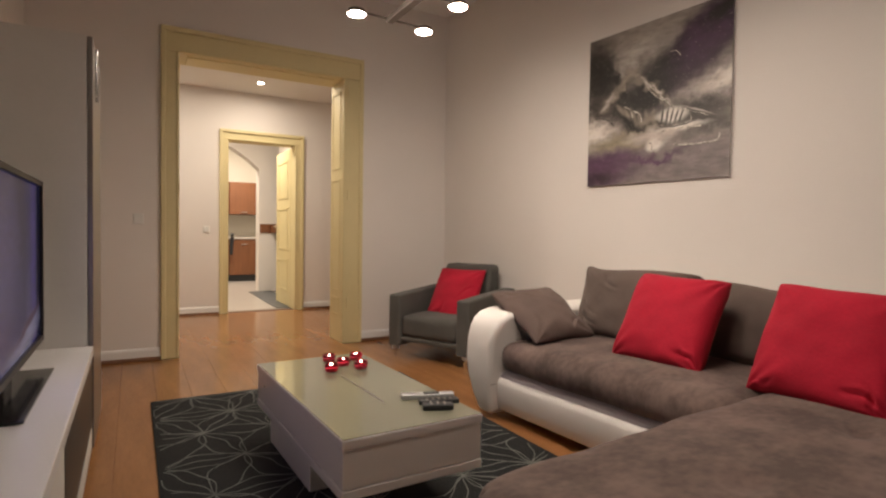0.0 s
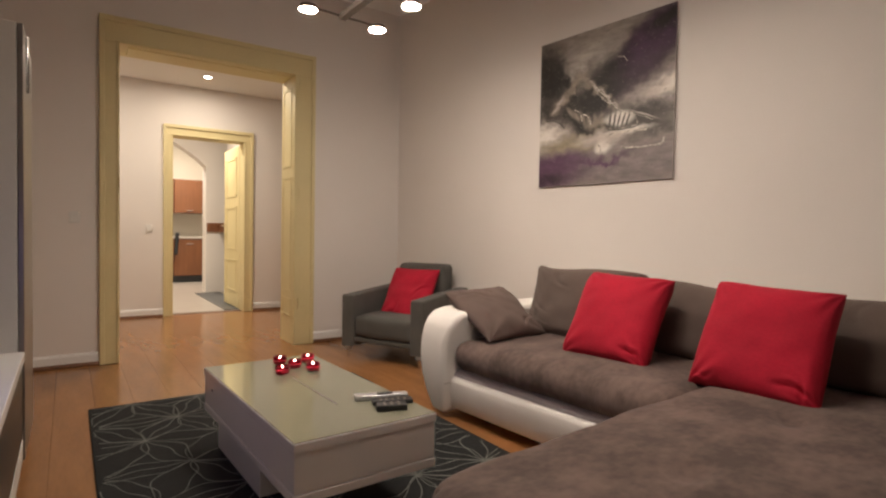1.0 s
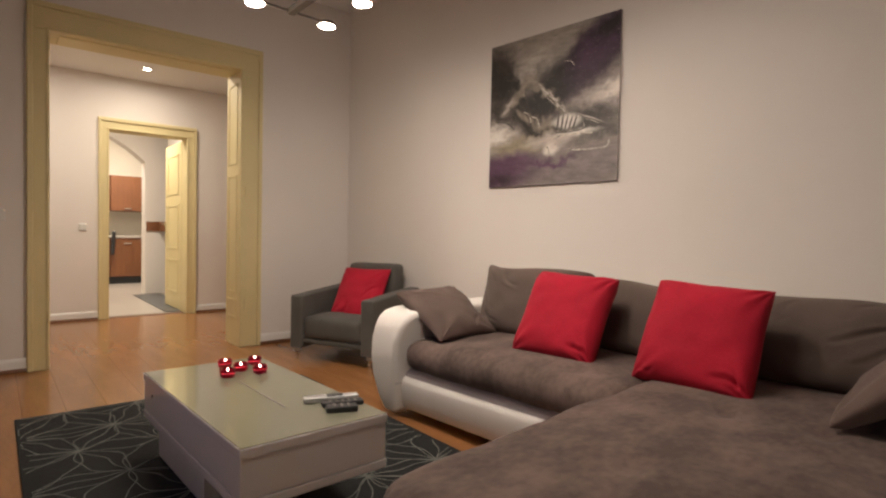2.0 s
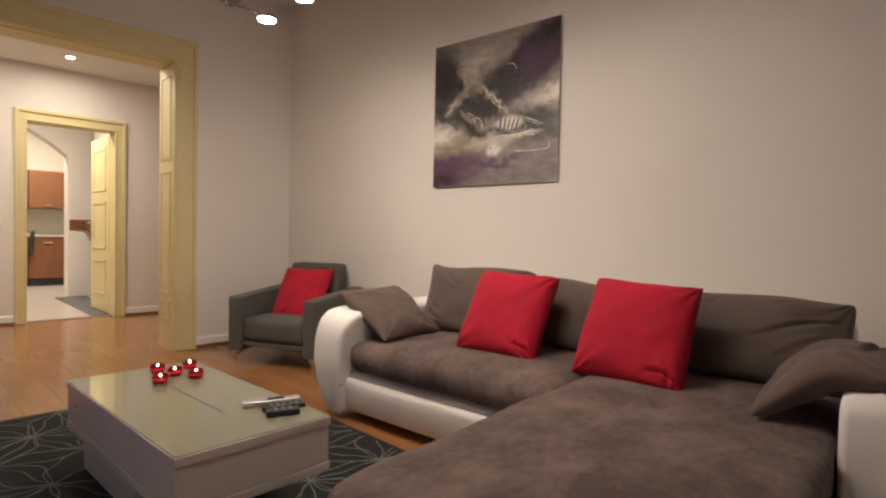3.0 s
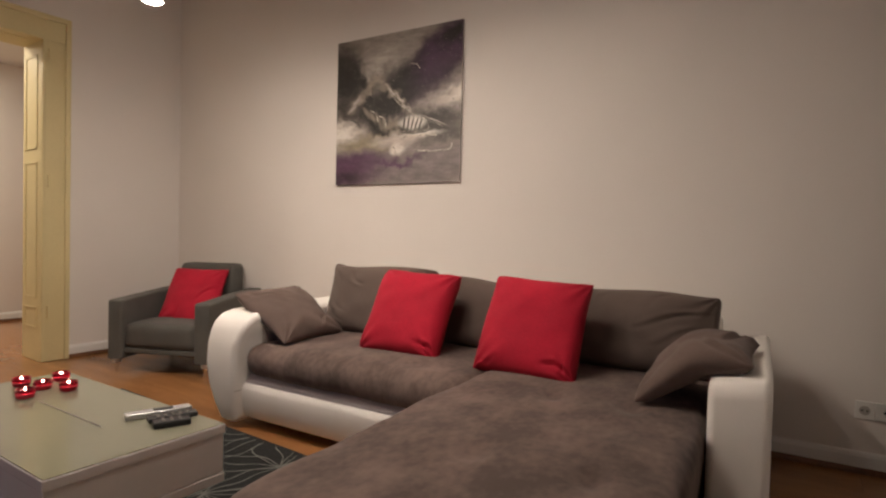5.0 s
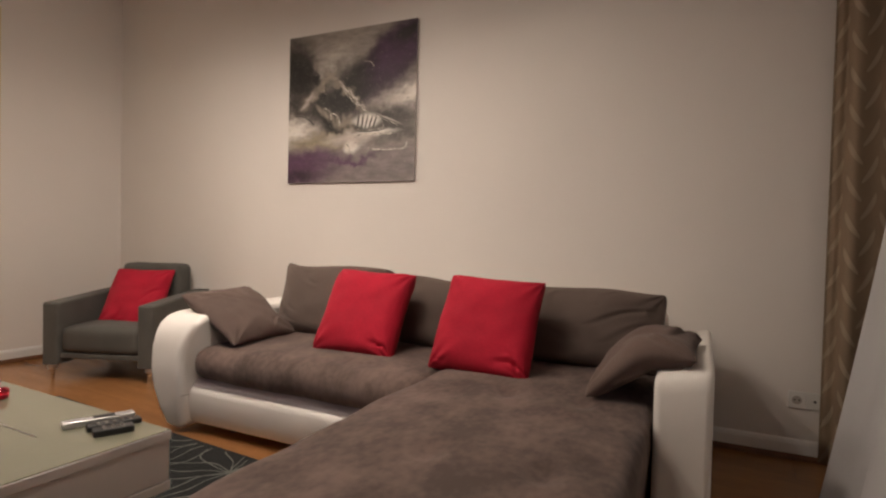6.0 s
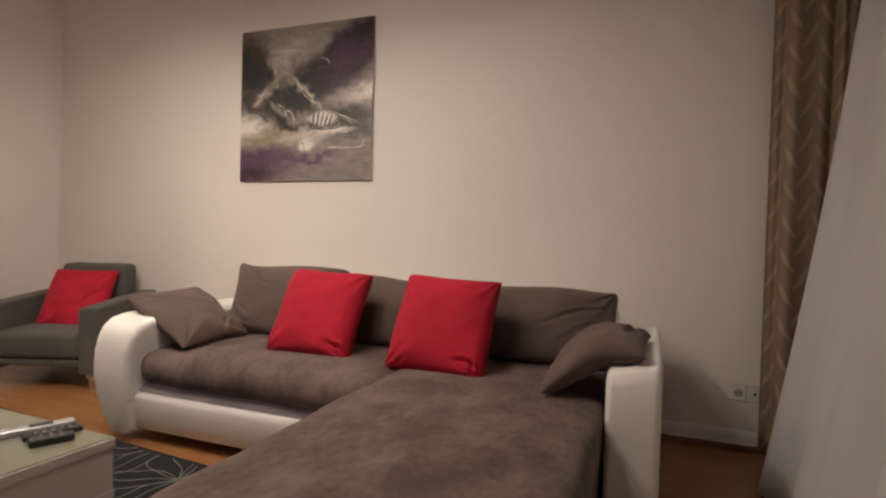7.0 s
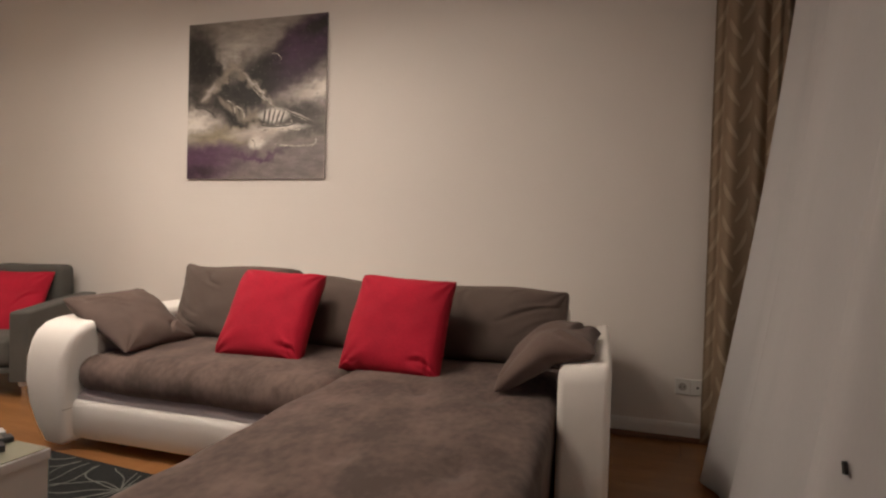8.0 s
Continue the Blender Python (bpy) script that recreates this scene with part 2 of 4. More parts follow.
    if rim:                                  # a boxed border between the two faces
        loop = [(i, 0) for i in range(n)] + [(n, j) for j in range(n)] + [(n - i, n) for i in range(n)] + [(0, n - j) for j in range(n)]
        ring = []
        for i, j in loop:
            mid = (rows[1, i, j].co + rows[-1, i, j].co) / 2
            ring.append(b.verts.new((mid.x * 1.012, mid.y * 1.018, mid.z)))
        for k in range(len(loop)):
            k2 = (k + 1) % len(loop)
            b.faces.new((rows[1, *loop[k]], ring[k], ring[k2], rows[1, *loop[k2]]))
            b.faces.new((ring[k], rows[-1, *loop[k]], rows[-1, *loop[k2]], ring[k2]))
        bmesh.ops.recalc_face_normals(b, faces=b.faces)
    return b


def frame_of(center, across, up):
    """A pose whose x runs across and whose y runs up the face of a cushion."""
    x = Vector(across).normalized()
    z = x.cross(Vector(up)).normalized()
    y = z.cross(x)
    return Matrix.Translation(center) @ Matrix((x, y, z)).transposed().to_4x4()


def setting(name, bm, material, label, m=None):
    return tagged(part(name, bm, material, m=m), label, name.rstrip("_0123456789").split("_")[0], kind="structure")


def wx(y):
    return WX + SK * y


# ---- the rooms ----
OX0, OX1, OZ = 0.308, 1.617, 2.345      # double door opening
OY = D + 0.32                           # far face of the door wall
HX0, HX1, HZ = 0.980, 1.765, 2.06       # hall door opening
PLANK_Z = 0.0

bm = box(LEFT - 0.2, WIN - 0.2, -0.12, 3.4, H + 0.2, -0.012)
setting("floor", bm, M_JOINT, "glossy orange-brown wooden plank floor")
bm = box(LEFT - 0.2, WIN - 0.2, CEIL, 3.4, OY, CEIL + 0.15)
setting("ceiling", bm, M_CEIL, "plain white painted living room ceiling")
bm = box(LEFT - 1.4, OY, HCEIL, 4.2, H + 0.2, HCEIL + 0.15)
setting("ceiling_hall", bm, M_CEIL, "plain white painted hall ceiling")

bm = box(LEFT - 0.2, D, -0.02, OX0 - 0.02, OY, CEIL)
bm = box(OX1 + 0.02, D, -0.02, 3.4, OY, CEIL, bm=bm)
bm = box(OX0 - 0.02, D, OZ + 0.02, OX1 + 0.02, OY, CEIL, bm=bm)
setting("wall_north", bm, M_WALL, "off-white painted wall round the double doorway")
bm = prism([(wx(WIN - 0.2), WIN - 0.2), (wx(D), D), (3.4, D), (3.4, WIN - 0.2)], -0.02, CEIL, plane="xy")
setting("wall_east", bm, M_WALL, "off-white painted wall behind the sofa")
setting("wall_west", box(LEFT - 0.2, WIN - 0.2, -0.02, LEFT, D, CEIL), M_WALL, "off-white painted wall behind the television")
bm = box(LEFT, WIN - 0.2, -0.02, 0.5, WIN, CEIL)
bm = box(2.5, WIN - 0.2, -0.02, wx(WIN), WIN, CEIL, bm=bm)
bm = box(0.5, WIN - 0.2, -0.02, 2.5, WIN, 0.85, bm=bm)
bm = box(0.5, WIN - 0.2, 2.5, 2.5, WIN, CEIL, bm=bm)
setting("wall_south", bm, M_WALL, "off-white painted window wall behind curtains")
# hall
bm = box(LEFT - 1.4, H, -0.02, HX0 - 0.02, H + 0.2, HCEIL)
bm = box(HX1 + 0.02, H, -0.02, 4.2, H + 0.2, HCEIL, bm=bm)
bm = box(HX0 - 0.02, H, HZ + 0.02, HX1 + 0.02, H + 0.2, HCEIL, bm=bm)
setting("wall_hall_north", bm, M_WALL, "off-white painted hall wall round a doorway")
setting("wall_hall_west", box(LEFT - 1.4, OY, -0.02, LEFT - 1.2, H, HCEIL), M_WALL, "off-white painted hall end wall")
setting("wall_hall_east", box(4.0, OY, -0.02, 4.2, H, HCEIL), M_WALL, "off-white painted hall end wall")
setting("wall_hall_south", box(LEFT - 1.2, OY - 0.1, -0.02, LEFT - 0.2, OY, HCEIL), M_WALL, "off-white painted hall wall")
bm = box(LEFT - 1.4, OY, -0.12, LEFT - 0.2, H + 0.2, -0.012)
bm = box(3.4, OY, -0.12, 4.2, H + 0.2, -0.012, bm=bm)
setting("floor_hall", bm, M_JOINT, "wooden hall floor beside the doorway")
setting("wall_hall_south_east", box(3.4, OY - 0.1, -0.02, 4.2, OY, HCEIL), M_WALL, "off-white painted hall wall")


def skirting(name, x0, y0, x1, y1, inward, label):
    """White board with a rounded top over a narrow brown strip at the floor."""
    dx, dy = x1 - x0, y1 - y0
    ln = math.hypot(dx, dy)
    m = Matrix.Translation((x0, y0, 0)) @ Matrix(((dx / ln, inward[0], 0, 0), (dy / ln, inward[1], 0, 0), (0, 0, 1, 0), (0, 0, 0, 1)))
    bm = prism([(0, 0.028), (0.016, 0.028), (0.016, 0.075), (0.012, 0.088), (0.006, 0.095), (0, 0.095)], 0, ln, plane="yz")
    ob = tagged(part(name, bm, M_TRIM), label, "baseboard", kind="structure")
    bm = prism([(0, 0.001), (0.024, 0.001), (0.024, 0.012), (0.018, 0.026), (0, 0.028)], 0, ln, plane="yz")
    part("floor_strip", bm, M_STRIP, ob, "dark brown wooden floor strip")
    ob.matrix_world = m
    return ob


wall_in = (-math.cos(math.atan(SK)), math.sin(math.atan(SK)))
skirting("baseboard_1", LEFT, D, 0.182, D, (0, -1), "white skirting board beside the double doorway")
skirting("baseboard_2", 1.80, D, wx(D), D, (0, -1), "white skirting board behind the armchair")
skirting("baseboard_3", wx(D), D, wx(WIN), WIN, wall_in, "white skirting board behind the sofa")
skirting("baseboard_4", LEFT - 1.2, H, 0.88, H, (0, -1), "white skirting board in the hall")
skirting("baseboard_5", 1.874, H, 4.0, H, (0, -1), "white skirting board in the hall")


def doorway(name, x0, x1, z, outer, yface, depth, label, lining_panels):
    """A painted casing with a stepped moulding, and the lining of the reveal."""
    ob = thing(name, Matrix.Identity(4), label, "door frame", kind="structure")
    xl, xr, zt = outer
    for nm, a, b, sgn in (("casing_upright", xl, x0, 1), ("casing_upright", xr, x1, -1)):
        lo, hi = min(a, b), max(a, b)
        bm = box(lo, yface - 0.022, 0.0, hi, yface + 0.002, z + 0.0, bevel=0.004)
        e0, e1 = (a, a + sgn * 0.035)
        bm = box(min(e0, e1), yface - 0.04, 0.0, max(e0, e1), yface - 0.018, zt, bevel=0.008, bm=bm)
        i0, i1 = (b - sgn * 0.02, b)
        bm = box(min(i0, i1), yface - 0.032, 0.0, max(i0, i1), yface - 0.018, z, bevel=0.006, bm=bm)
        part(nm, bm, M_DOOR, ob)
    bm = box(xl, yface - 0.022, z, xr, yface + 0.002, zt, bevel=0.004)
    bm = box(xl, yface - 0.042, zt - 0.035, xr, yface - 0.018, zt + 0.004, bevel=0.008, bm=bm)
    bm = box(x0 - 0.02, yface - 0.032, z, x1 + 0.02, yface - 0.018, z + 0.02, bevel=0.006, bm=bm)
    part("casing_head", bm, M_DOOR, ob)
    bm = box(x0 - 0.02, yface, z, x1 + 0.02, yface + depth, z + 0.02, bevel=0.003)
    bm = box(x0 + 0.06, yface + 0.05, z - 0.008, x1 - 0.06, yface + depth - 0.05, z + 0.002, bevel=0.004, bm=bm)
    part("lining_head", bm, M_DOOR, ob)
    for a, b, s in ((x0 - 0.02, x0, 1), (x1, x1 + 0.02, -1)):
        bm = box(a, yface, 0, b, yface + depth, z, bevel=0.003)
        face = b if s > 0 else a
        for z0, z1 in lining_panels:
            for p0, p1, q0, q1 in ((0.05, 0.066, z0, z1), (depth - 0.066, depth - 0.05, z0, z1), (0.067, depth - 0.067, z0, z0 + 0.016), (0.067, depth - 0.067, z1 - 0.016, z1)):
                bm = box(min(face, face + s * 0.006), yface + p0, q0, max(face, face + s * 0.006), yface + p1, q1, bevel=0.004, bm=bm)
        part("lining_side", bm, M_DOOR, ob)
    return ob


double_door = doorway("door_frame_1", OX0, OX1, OZ, (0.182, 1.80, 2.526), D, 0.32,
                      "wide cream-yellow painted door casing with panelled reveal", ((0.24, 0.40), (0.46, 1.47), (1.56, 2.25)))
hall_frame = doorway("door_frame_2", HX0, HX1, HZ, (0.88, 1.874, 2.179), H, 0.2,
                     "cream-yellow painted hall door casing", ())
# hinges on the double door's casing
for x in (0.302, 1.66):
    for z in (0.32, 1.28, 2.2):
        part("hinge", cyl(x, D - 0.03, z, z + 0.09, 0.008, bevel=0.002), M_DOOR, double_door)

# open hall door leaf, swung into the passage
leaf = thing("door_1", pose(HX1 - 0.004, H + 0.195, 0, 0, 0, 90.3), "cream-yellow panelled door standing open into the passage", "door", kind="structure")
part("leaf", box(0, -0.04, 0.012, 0.76, 0, HZ - 0.01, bevel=0.003), M_DOOR, leaf)
for z0, z1 in ((0.2, 0.62), (0.74, 1.30), (1.42, 1.92)):
    bm = None
    for a0, a1, b0, b1 in ((0.12, 0.64, z0, z0 + 0.03), (0.12, 0.64, z1 - 0.03, z1), (0.12, 0.15, z0, z1), (0.61, 0.64, z0, z1)):
        bm = box(a0, 0.0, b0, a1, 0.007, b1, bevel=0.003, bm=bm)
    part("panel_moulding", bm, M_DOOR, leaf)
bm = cyl(0.70, 1.05, -0.005, 0.05, 0.009, axis="y")
bm = box(0.60, 0.045, 1.04, 0.715, 0.06, 1.06, bevel=0.005, bm=bm)
part("door_handle", bm, M_CHROME, leaf, "chrome lever handle")

# passage and kitchen beyond
K = 11.13
bm = box(-0.5, H + 0.2, -0.12, 4.0, K + 0.8, -0.004)
setting("floor_passage", bm, M_TILE, "pale tiled floor of the passage and kitchen")
setting("doormat_tiles", prism([(1.60, 7.12), (1.98, 7.12), (1.98, 9.24), (1.62, 9.17)], -0.003, 0.004, plane="xy"), M_MAT, "dark grey floor tiles in the passage")
setting("wall_passage_east", box(2.0, H + 0.2, -0.02, 2.2, 8.8, 2.7), M_WALL, "white painted passage wall")
setting("wall_passage_west", box(-0.7, H + 0.2, -0.02, -0.5, K + 0.8, 2.9), M_KWALL, "white painted passage wall")
setting("ceiling_passage", box(-0.7, H + 0.2, 2.7, 4.0, 9.24, 2.85), M_CEIL, "white passage ceiling")
setting("ceiling_kitchen", box(-0.7, 9.24, 2.9, 4.0, K + 0.8, 3.05), M_CEIL, "white kitchen ceiling")
# arched opening to the kitchen
arch = [(1.79, 0.0)] + [(0.55 + 1.737 * math.cos(a), 0.773 + 1.737 * math.sin(a)) for a in [radians(44.5 + 5.06 * k) for k in range(19)]]
arch += [(-0.695, 1.99), (-0.695, 2.9), (2.6, 2.9), (2.6, 0.0)]
setting("wall_arch", prism(arch, 9.24, 9.5, plane="xz"), M_WALL, "white wall with an arched opening to the kitchen")
setting("wall_kitchen_north", box(-0.7, K + 0.6, -0.02, 4.0, K + 0.8, 2.9), M_KWALL, "cream kitchen back wall with plain splashback")
setting("wall_kitchen_east", box(3.8, 9.5, -0.02, 4.0, K + 0.6, 2.9), M_KWALL, "cream kitchen side wall")
rail = thing("wall_rail", Matrix.Identity(4), "reddish-brown wooden wall band in the passage", "wall rail")
part("board", box(1.80, 9.215, 0.955, 1.998, 9.239, 1.10, bevel=0.004), M_WOOD, rail)
part("return_board", box(1.975, 8.80, 0.955, 1.999, 9.212, 1.10, bevel=0.004), M_WOOD, rail)


def kitchen_unit(x0, x1, z0, z1, depth, label, plinth):
    ob = thing("kitchen_cabinet", pose(x0, K, 0), label, "kitchen cabinet", "kitchen cabinets")
    w = x1 - x0
    part("body", box(0.002, 0.02, z0, w - 0.002, depth, z1, bevel=0.003), M_WOOD, ob)
    d = part("door", box(0.004, 0.0, z0 + 0.004, w - 0.004, 0.018, z1 - 0.004, bevel=0.003), M_WOOD, ob)
    zh = z1 - 0.1 if plinth else z0 + 0.04
    part("handle", box(w / 2 - 0.06, -0.025, zh, w / 2 + 0.06, -0.002, zh + 0.012, bevel=0.003), M_CHROME, d)
    if plinth:
        part("plinth", box(0, 0.04, 0, w, depth, z0 - 0.002), M_MATTE, ob, "dark recessed plinth")


for k in range(4):
    kitchen_unit(0.55 + 0.53 * k, 1.075 + 0.53 * k, 1.295, 1.92, 0.6, "cherry-veneered kitchen wall cabinet over the splashback", False)
    kitchen_unit(0.55 + 0.53 * k, 1.075 + 0.53 * k, 0.125, 0.815, 0.6, "cherry-veneered kitchen base cabinet with dark plinth", True)
top = thing("kitchen_worktop", Matrix.Identity(4), "pale kitchen worktop on the base cabinets", "worktop")
part("slab", box(0.5, K - 0.02, 0.817, 2.68, K + 0.6, 0.855, bevel=0.006), M_TILE, top)
towel = thing("dish_towel", pose(1.60, K - 0.06, 0, 0, 4, 0), "dark dish towel hanging at the kitchen cabinets", "towel")
part("cloth", soft(-0.04, -0.012, 0.52, 0.02, 0.012, 0.93, 0.01, (8, 3, 20), 0.0, 0.006, 3.0, 9.0), M_MATTE, towel, smooth=True)
part("hook", box(-0.015, 0.0, 0.93, 0.0, 0.058, 0.94), M_CHROME, towel)


def wall_switch(m, label, sockets=0):
    ob = thing("wall_socket" if sockets else "light_switch", m, label, "socket" if sockets else "switch")
    for k in range(max(1, sockets)):
        o = 0.071 * k
        p = part("plate", box(-0.04 + o, -0.010, -0.04, 0.03 + o, -0.0005, 0.04, bevel=0.004), M_PLATE, ob)
        if sockets:
            if k:
                part("jack", cyl(-0.005 + o, 0, -0.0125, -0.0105, 0.006, seg=14, axis="y"), M_MATTE, p, "small dark aerial jack")
                continue
            bm = cyl(-0.005 + o, 0, -0.0125, -0.0105, 0.020, axis="y")
            part("recess", bm, M_STITCH, p, "grey socket recess")
            part("contact", cyl(-0.014 + o, 0, -0.0145, -0.013, 0.004, seg=10, axis="y"), M_MATTE, p)
            part("contact", cyl(0.004 + o, 0, -0.0145, -0.013, 0.004, seg=10, axis="y"), M_MATTE, p)
        else:
            part("indicator", cyl(0.022 + o, 0.032, -0.0125, -0.0102, 0.0022, seg=10, axis="y"), M_LED, p, "tiny lit indicator")
            part("rocker", box(-0.03 + o, -0.014, -0.03, 0.02 + o, -0.0105, 0.025, bevel=0.002), M_PLATE, p)


wall_switch(pose(0.04, D, 1.07), "white plastic light switch beside the double doorway")
wall_switch(pose(0.747, H, 1.0), "white plastic light switch beside the hall door")
wall_switch(pose(wx(-0.20), -0.20, 0.28, 0, 0, -90 + math.degrees(math.atan(-SK))), "white double wall socket low beside the curtain", 2)

# only the first is seen, the other two house the added hall lamps
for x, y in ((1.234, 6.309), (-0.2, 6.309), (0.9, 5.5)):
    spot = thing("ceiling_spotlight", pose(x, y, HCEIL), "small lit recessed ceiling spotlight, one of three, two of them added", "ceiling light", "hall spotlights")
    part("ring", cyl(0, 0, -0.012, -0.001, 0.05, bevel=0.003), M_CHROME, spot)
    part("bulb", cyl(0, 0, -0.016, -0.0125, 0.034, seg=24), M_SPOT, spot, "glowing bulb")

# ---- ceiling lamp ----
lamp = thing("ceiling_lamp", pose(1.28, 2.13, 0), "grey metal ceiling lamp with lit round LED discs", "ceiling lamp")
part("bar", box(-0.022, -1.0, LAMP_Z - 0.005, 0.022, 0.785, LAMP_Z + 0.03, bevel=0.005), M_BAR, lamp)
for y in (-0.4, 0.4):
    part("stem", cyl(0, y, LAMP_Z + 0.03, CEIL - 0.03, 0.008), M_ALU, lamp)
part("canopy", box(-0.05, -0.5, CEIL - 0.03, 0.05, 0.5, CEIL, bevel=0.006), M_ALU, lamp)
for x, y, tip in [(*p, 0) for p in DISCS] + [(*p, -22) for p in UNSEEN_DISCS]:
    x, y = x - 1.28, y - 2.13
    yb = min((0.76, 0.35, -0.55, -0.97), key=lambda v: abs(v - y))
    at = pose(x, y, LAMP_Z, 0, tip, 0)
    d = part("disc_housing", cyl(0, 0, -0.010, 0.014, 0.051, 0.046, 32, bevel=0.003), M_BAR, lamp, m=at)
    part("diffuser", cyl(0, 0, -0.0135, -0.0105, 0.0465, 0.048, 32), M_DISC, d, "glowing white diffuser")
    b = cyl(0, 0, 0, 1, 0.006, seg=10)
    a, e = Vector((0, yb, LAMP_Z + 0.008)), Vector((x, y, LAMP_Z + 0.008))
    q = (e - a).to_track_quat("Z", "Y").to_matrix().to_4x4()
    bmesh.ops.transform(b, matrix=Matrix.Translation(a) @ q @ Matrix.Diagonal((1, 1, (e - a).length, 1)), verts=b.verts)
    part("arm", b, M_BAR, lamp)

# ---- rug ----
rug = thing("rug", pose(0.085, 1.20, 0), "charcoal rug with pale grey petal lines under the table", "rug")
bm = box(0, 0, 0.001, 1.565, 2.30, 0.012, bevel=0.004)
part("body", bm, M_RUG, rug)


def ribbon(bm, pts, w, z0, z1):
    prev = None
    for i, (x, y) in enumerate(pts):
        x0, y0 = pts[max(0, i - 1)]
        x1, y1 = pts[min(len(pts) - 1, i + 1)]
        ln = math.hypot(x1 - x0, y1 - y0) or 1
        nx, ny = -(y1 - y0) / ln * w / 2, (x1 - x0) / ln * w / 2
        row = [bm.verts.new((x + nx, y + ny, z0)), bm.verts.new((x + nx * 0.6, y + ny * 0.6, z1)), bm.verts.new((x - nx * 0.6, y - ny * 0.6, z1)), bm.verts.new((x - nx, y - ny, z0))]
        if prev:
            for k in range(3):
                bm.faces.new((prev[k], row[k], row[k + 1], prev[k + 1]))
        prev = row


def inside(p):
    return 0.01 < p[0] < 1.555 and 0.01 < p[1] < 2.29


bm = bmesh.new()
rr = random.Random(4)
C = 0.36
nodes = {}
for i in range(-1, 6):
    for j in range(-1, 9):
        nodes[i, j] = (i * C + (C / 2 if j % 2 else 0) + rr.uniform(-0.03, 0.03), j * C * 0.9 + rr.uniform(-0.03, 0.03))
for (i, j), p in nodes.items():
    o = 1 if j % 2 else 0
    for q in ((i + 1, j), (i + o, j + 1), (i + o - 1, j + 1)):
        if q not in nodes:
            continue
        e = nodes[q]
        dx, dy = e[0] - p[0], e[1] - p[1]
        for bow in (-0.2, 0.0, 0.2):
            if bow == 0.0 and rr.random() < 0.25:
                continue
            bb = bow + rr.uniform(-0.04, 0.04)
            run = []
            for k in range(13):
                s = k / 12
                w = 4 * s * (1 - s) * bb + 0.035 * math.sin(s * 9.4 + i * 1.7 + j) * s * (1 - s) * 4
                pt = (p[0] + dx * s - dy * w, p[1] + dy * s + dx * w)
                if inside(pt):
                    run.append(pt)
                elif len(run) > 1:
                    ribbon(bm, run, 0.0056, 0.011, 0.0135)
                    run = []
            if len(run) > 1:
                ribbon(bm, run, 0.0056, 0.011, 0.0135)
part("tufted_pattern", bm, M_RUGLINE, rug, "pale grey tufted lines")

# ---- coffee table ----
TZ = 0.379
TABLE = pose(0.539, 1.536, 0, 0, 0, 2.0)
tb = thing("coffee_table", TABLE, "white lacquered coffee table with olive-cream glass top", "coffee table")
part("body", box(0.004, 0.004, 0.222, 0.508, 1.074, TZ - 0.032, bevel=0.002), M_TABLE, tb)
part("lid", box(0.0, 0.0, TZ - 0.0315, 0.512, 1.078, TZ - 0.0034, bevel=0.002), M_TABLE, tb)
part("lower_shelf", box(0.001, 0.001, 0.190, 0.511, 1.077, 0.2195, bevel=0.003), M_TABLE, tb)
part("glass_top", box(0.003, 0.003, TZ - 0.0032, 0.509, 1.075, TZ, bevel=0.0008), M_GLASSTOP, tb, "glossy olive-cream glass top")
part("plinth", box(0.055, 0.47, 0.013, 0.45, 1.05, 0.1895, bevel=0.004), M_TABLE, tb)
part("slot", box(0.262, 0.27, TZ + 0.0002, 0.267, 0.70, TZ + 0.0012), M_ALU, tb, "thin grey line set in the glass")
part("button", cyl(0.93, 0.31, -0.004, 0.001, 0.006, seg=12, axis="x"), M_ALU, tb)

for k, (x, y) in enumerate(((0.812, 2.532), (0.765, 2.351), (0.846, 2.428), (0.938, 2.51), (0.900, 2.342))):
    c = thing("tealight", pose(x, y - 0.02, TZ), "lit tealight in a red glass holder on the table", "candle", "tealights on the coffee table")
    bm = bmesh.new()
    prof = ((0.022, 0.0), (0.029, 0.004), (0.031, 0.018), (0.030, 0.034), (0.027, 0.034), (0.027, 0.02), (0.0, 0.016))
    rings = [[bm.verts.new((r * math.cos(a * math.tau / 24), r * math.sin(a * math.tau / 24), z)) for a in range(24)] for r, z in prof[:-1]]
    for r0, r1 in zip(rings, rings[1:]):
        for a in range(24):
            bm.faces.new((r0[a], r0[(a + 1) % 24], r1[(a + 1) % 24], r1[a]))
    bm.faces.new(rings[0][::-1])
    part("holder", bm, M_REDGLASS, c, smooth=True)
    part("wax", cyl(0, 0, 0.004, 0.016, 0.0255), M_WAX, c)
    part("wick", cyl(0, 0, 0.016, 0.022, 0.001, seg=6), M_MATTE, c)
    bm = bmesh.new()
    bmesh.ops.create_uvsphere(bm, u_segments=12, v_segments=8, radius=0.0032)
    for v in bm.verts:
        v.co = Vector((v.co.x * (1 - max(0, v.co.z) * 90), v.co.y * (1 - max(0, v.co.z) * 90), v.co.z * 1.7 + 0.031))
    part("flame", bm, M_FLAME, c, smooth=True)


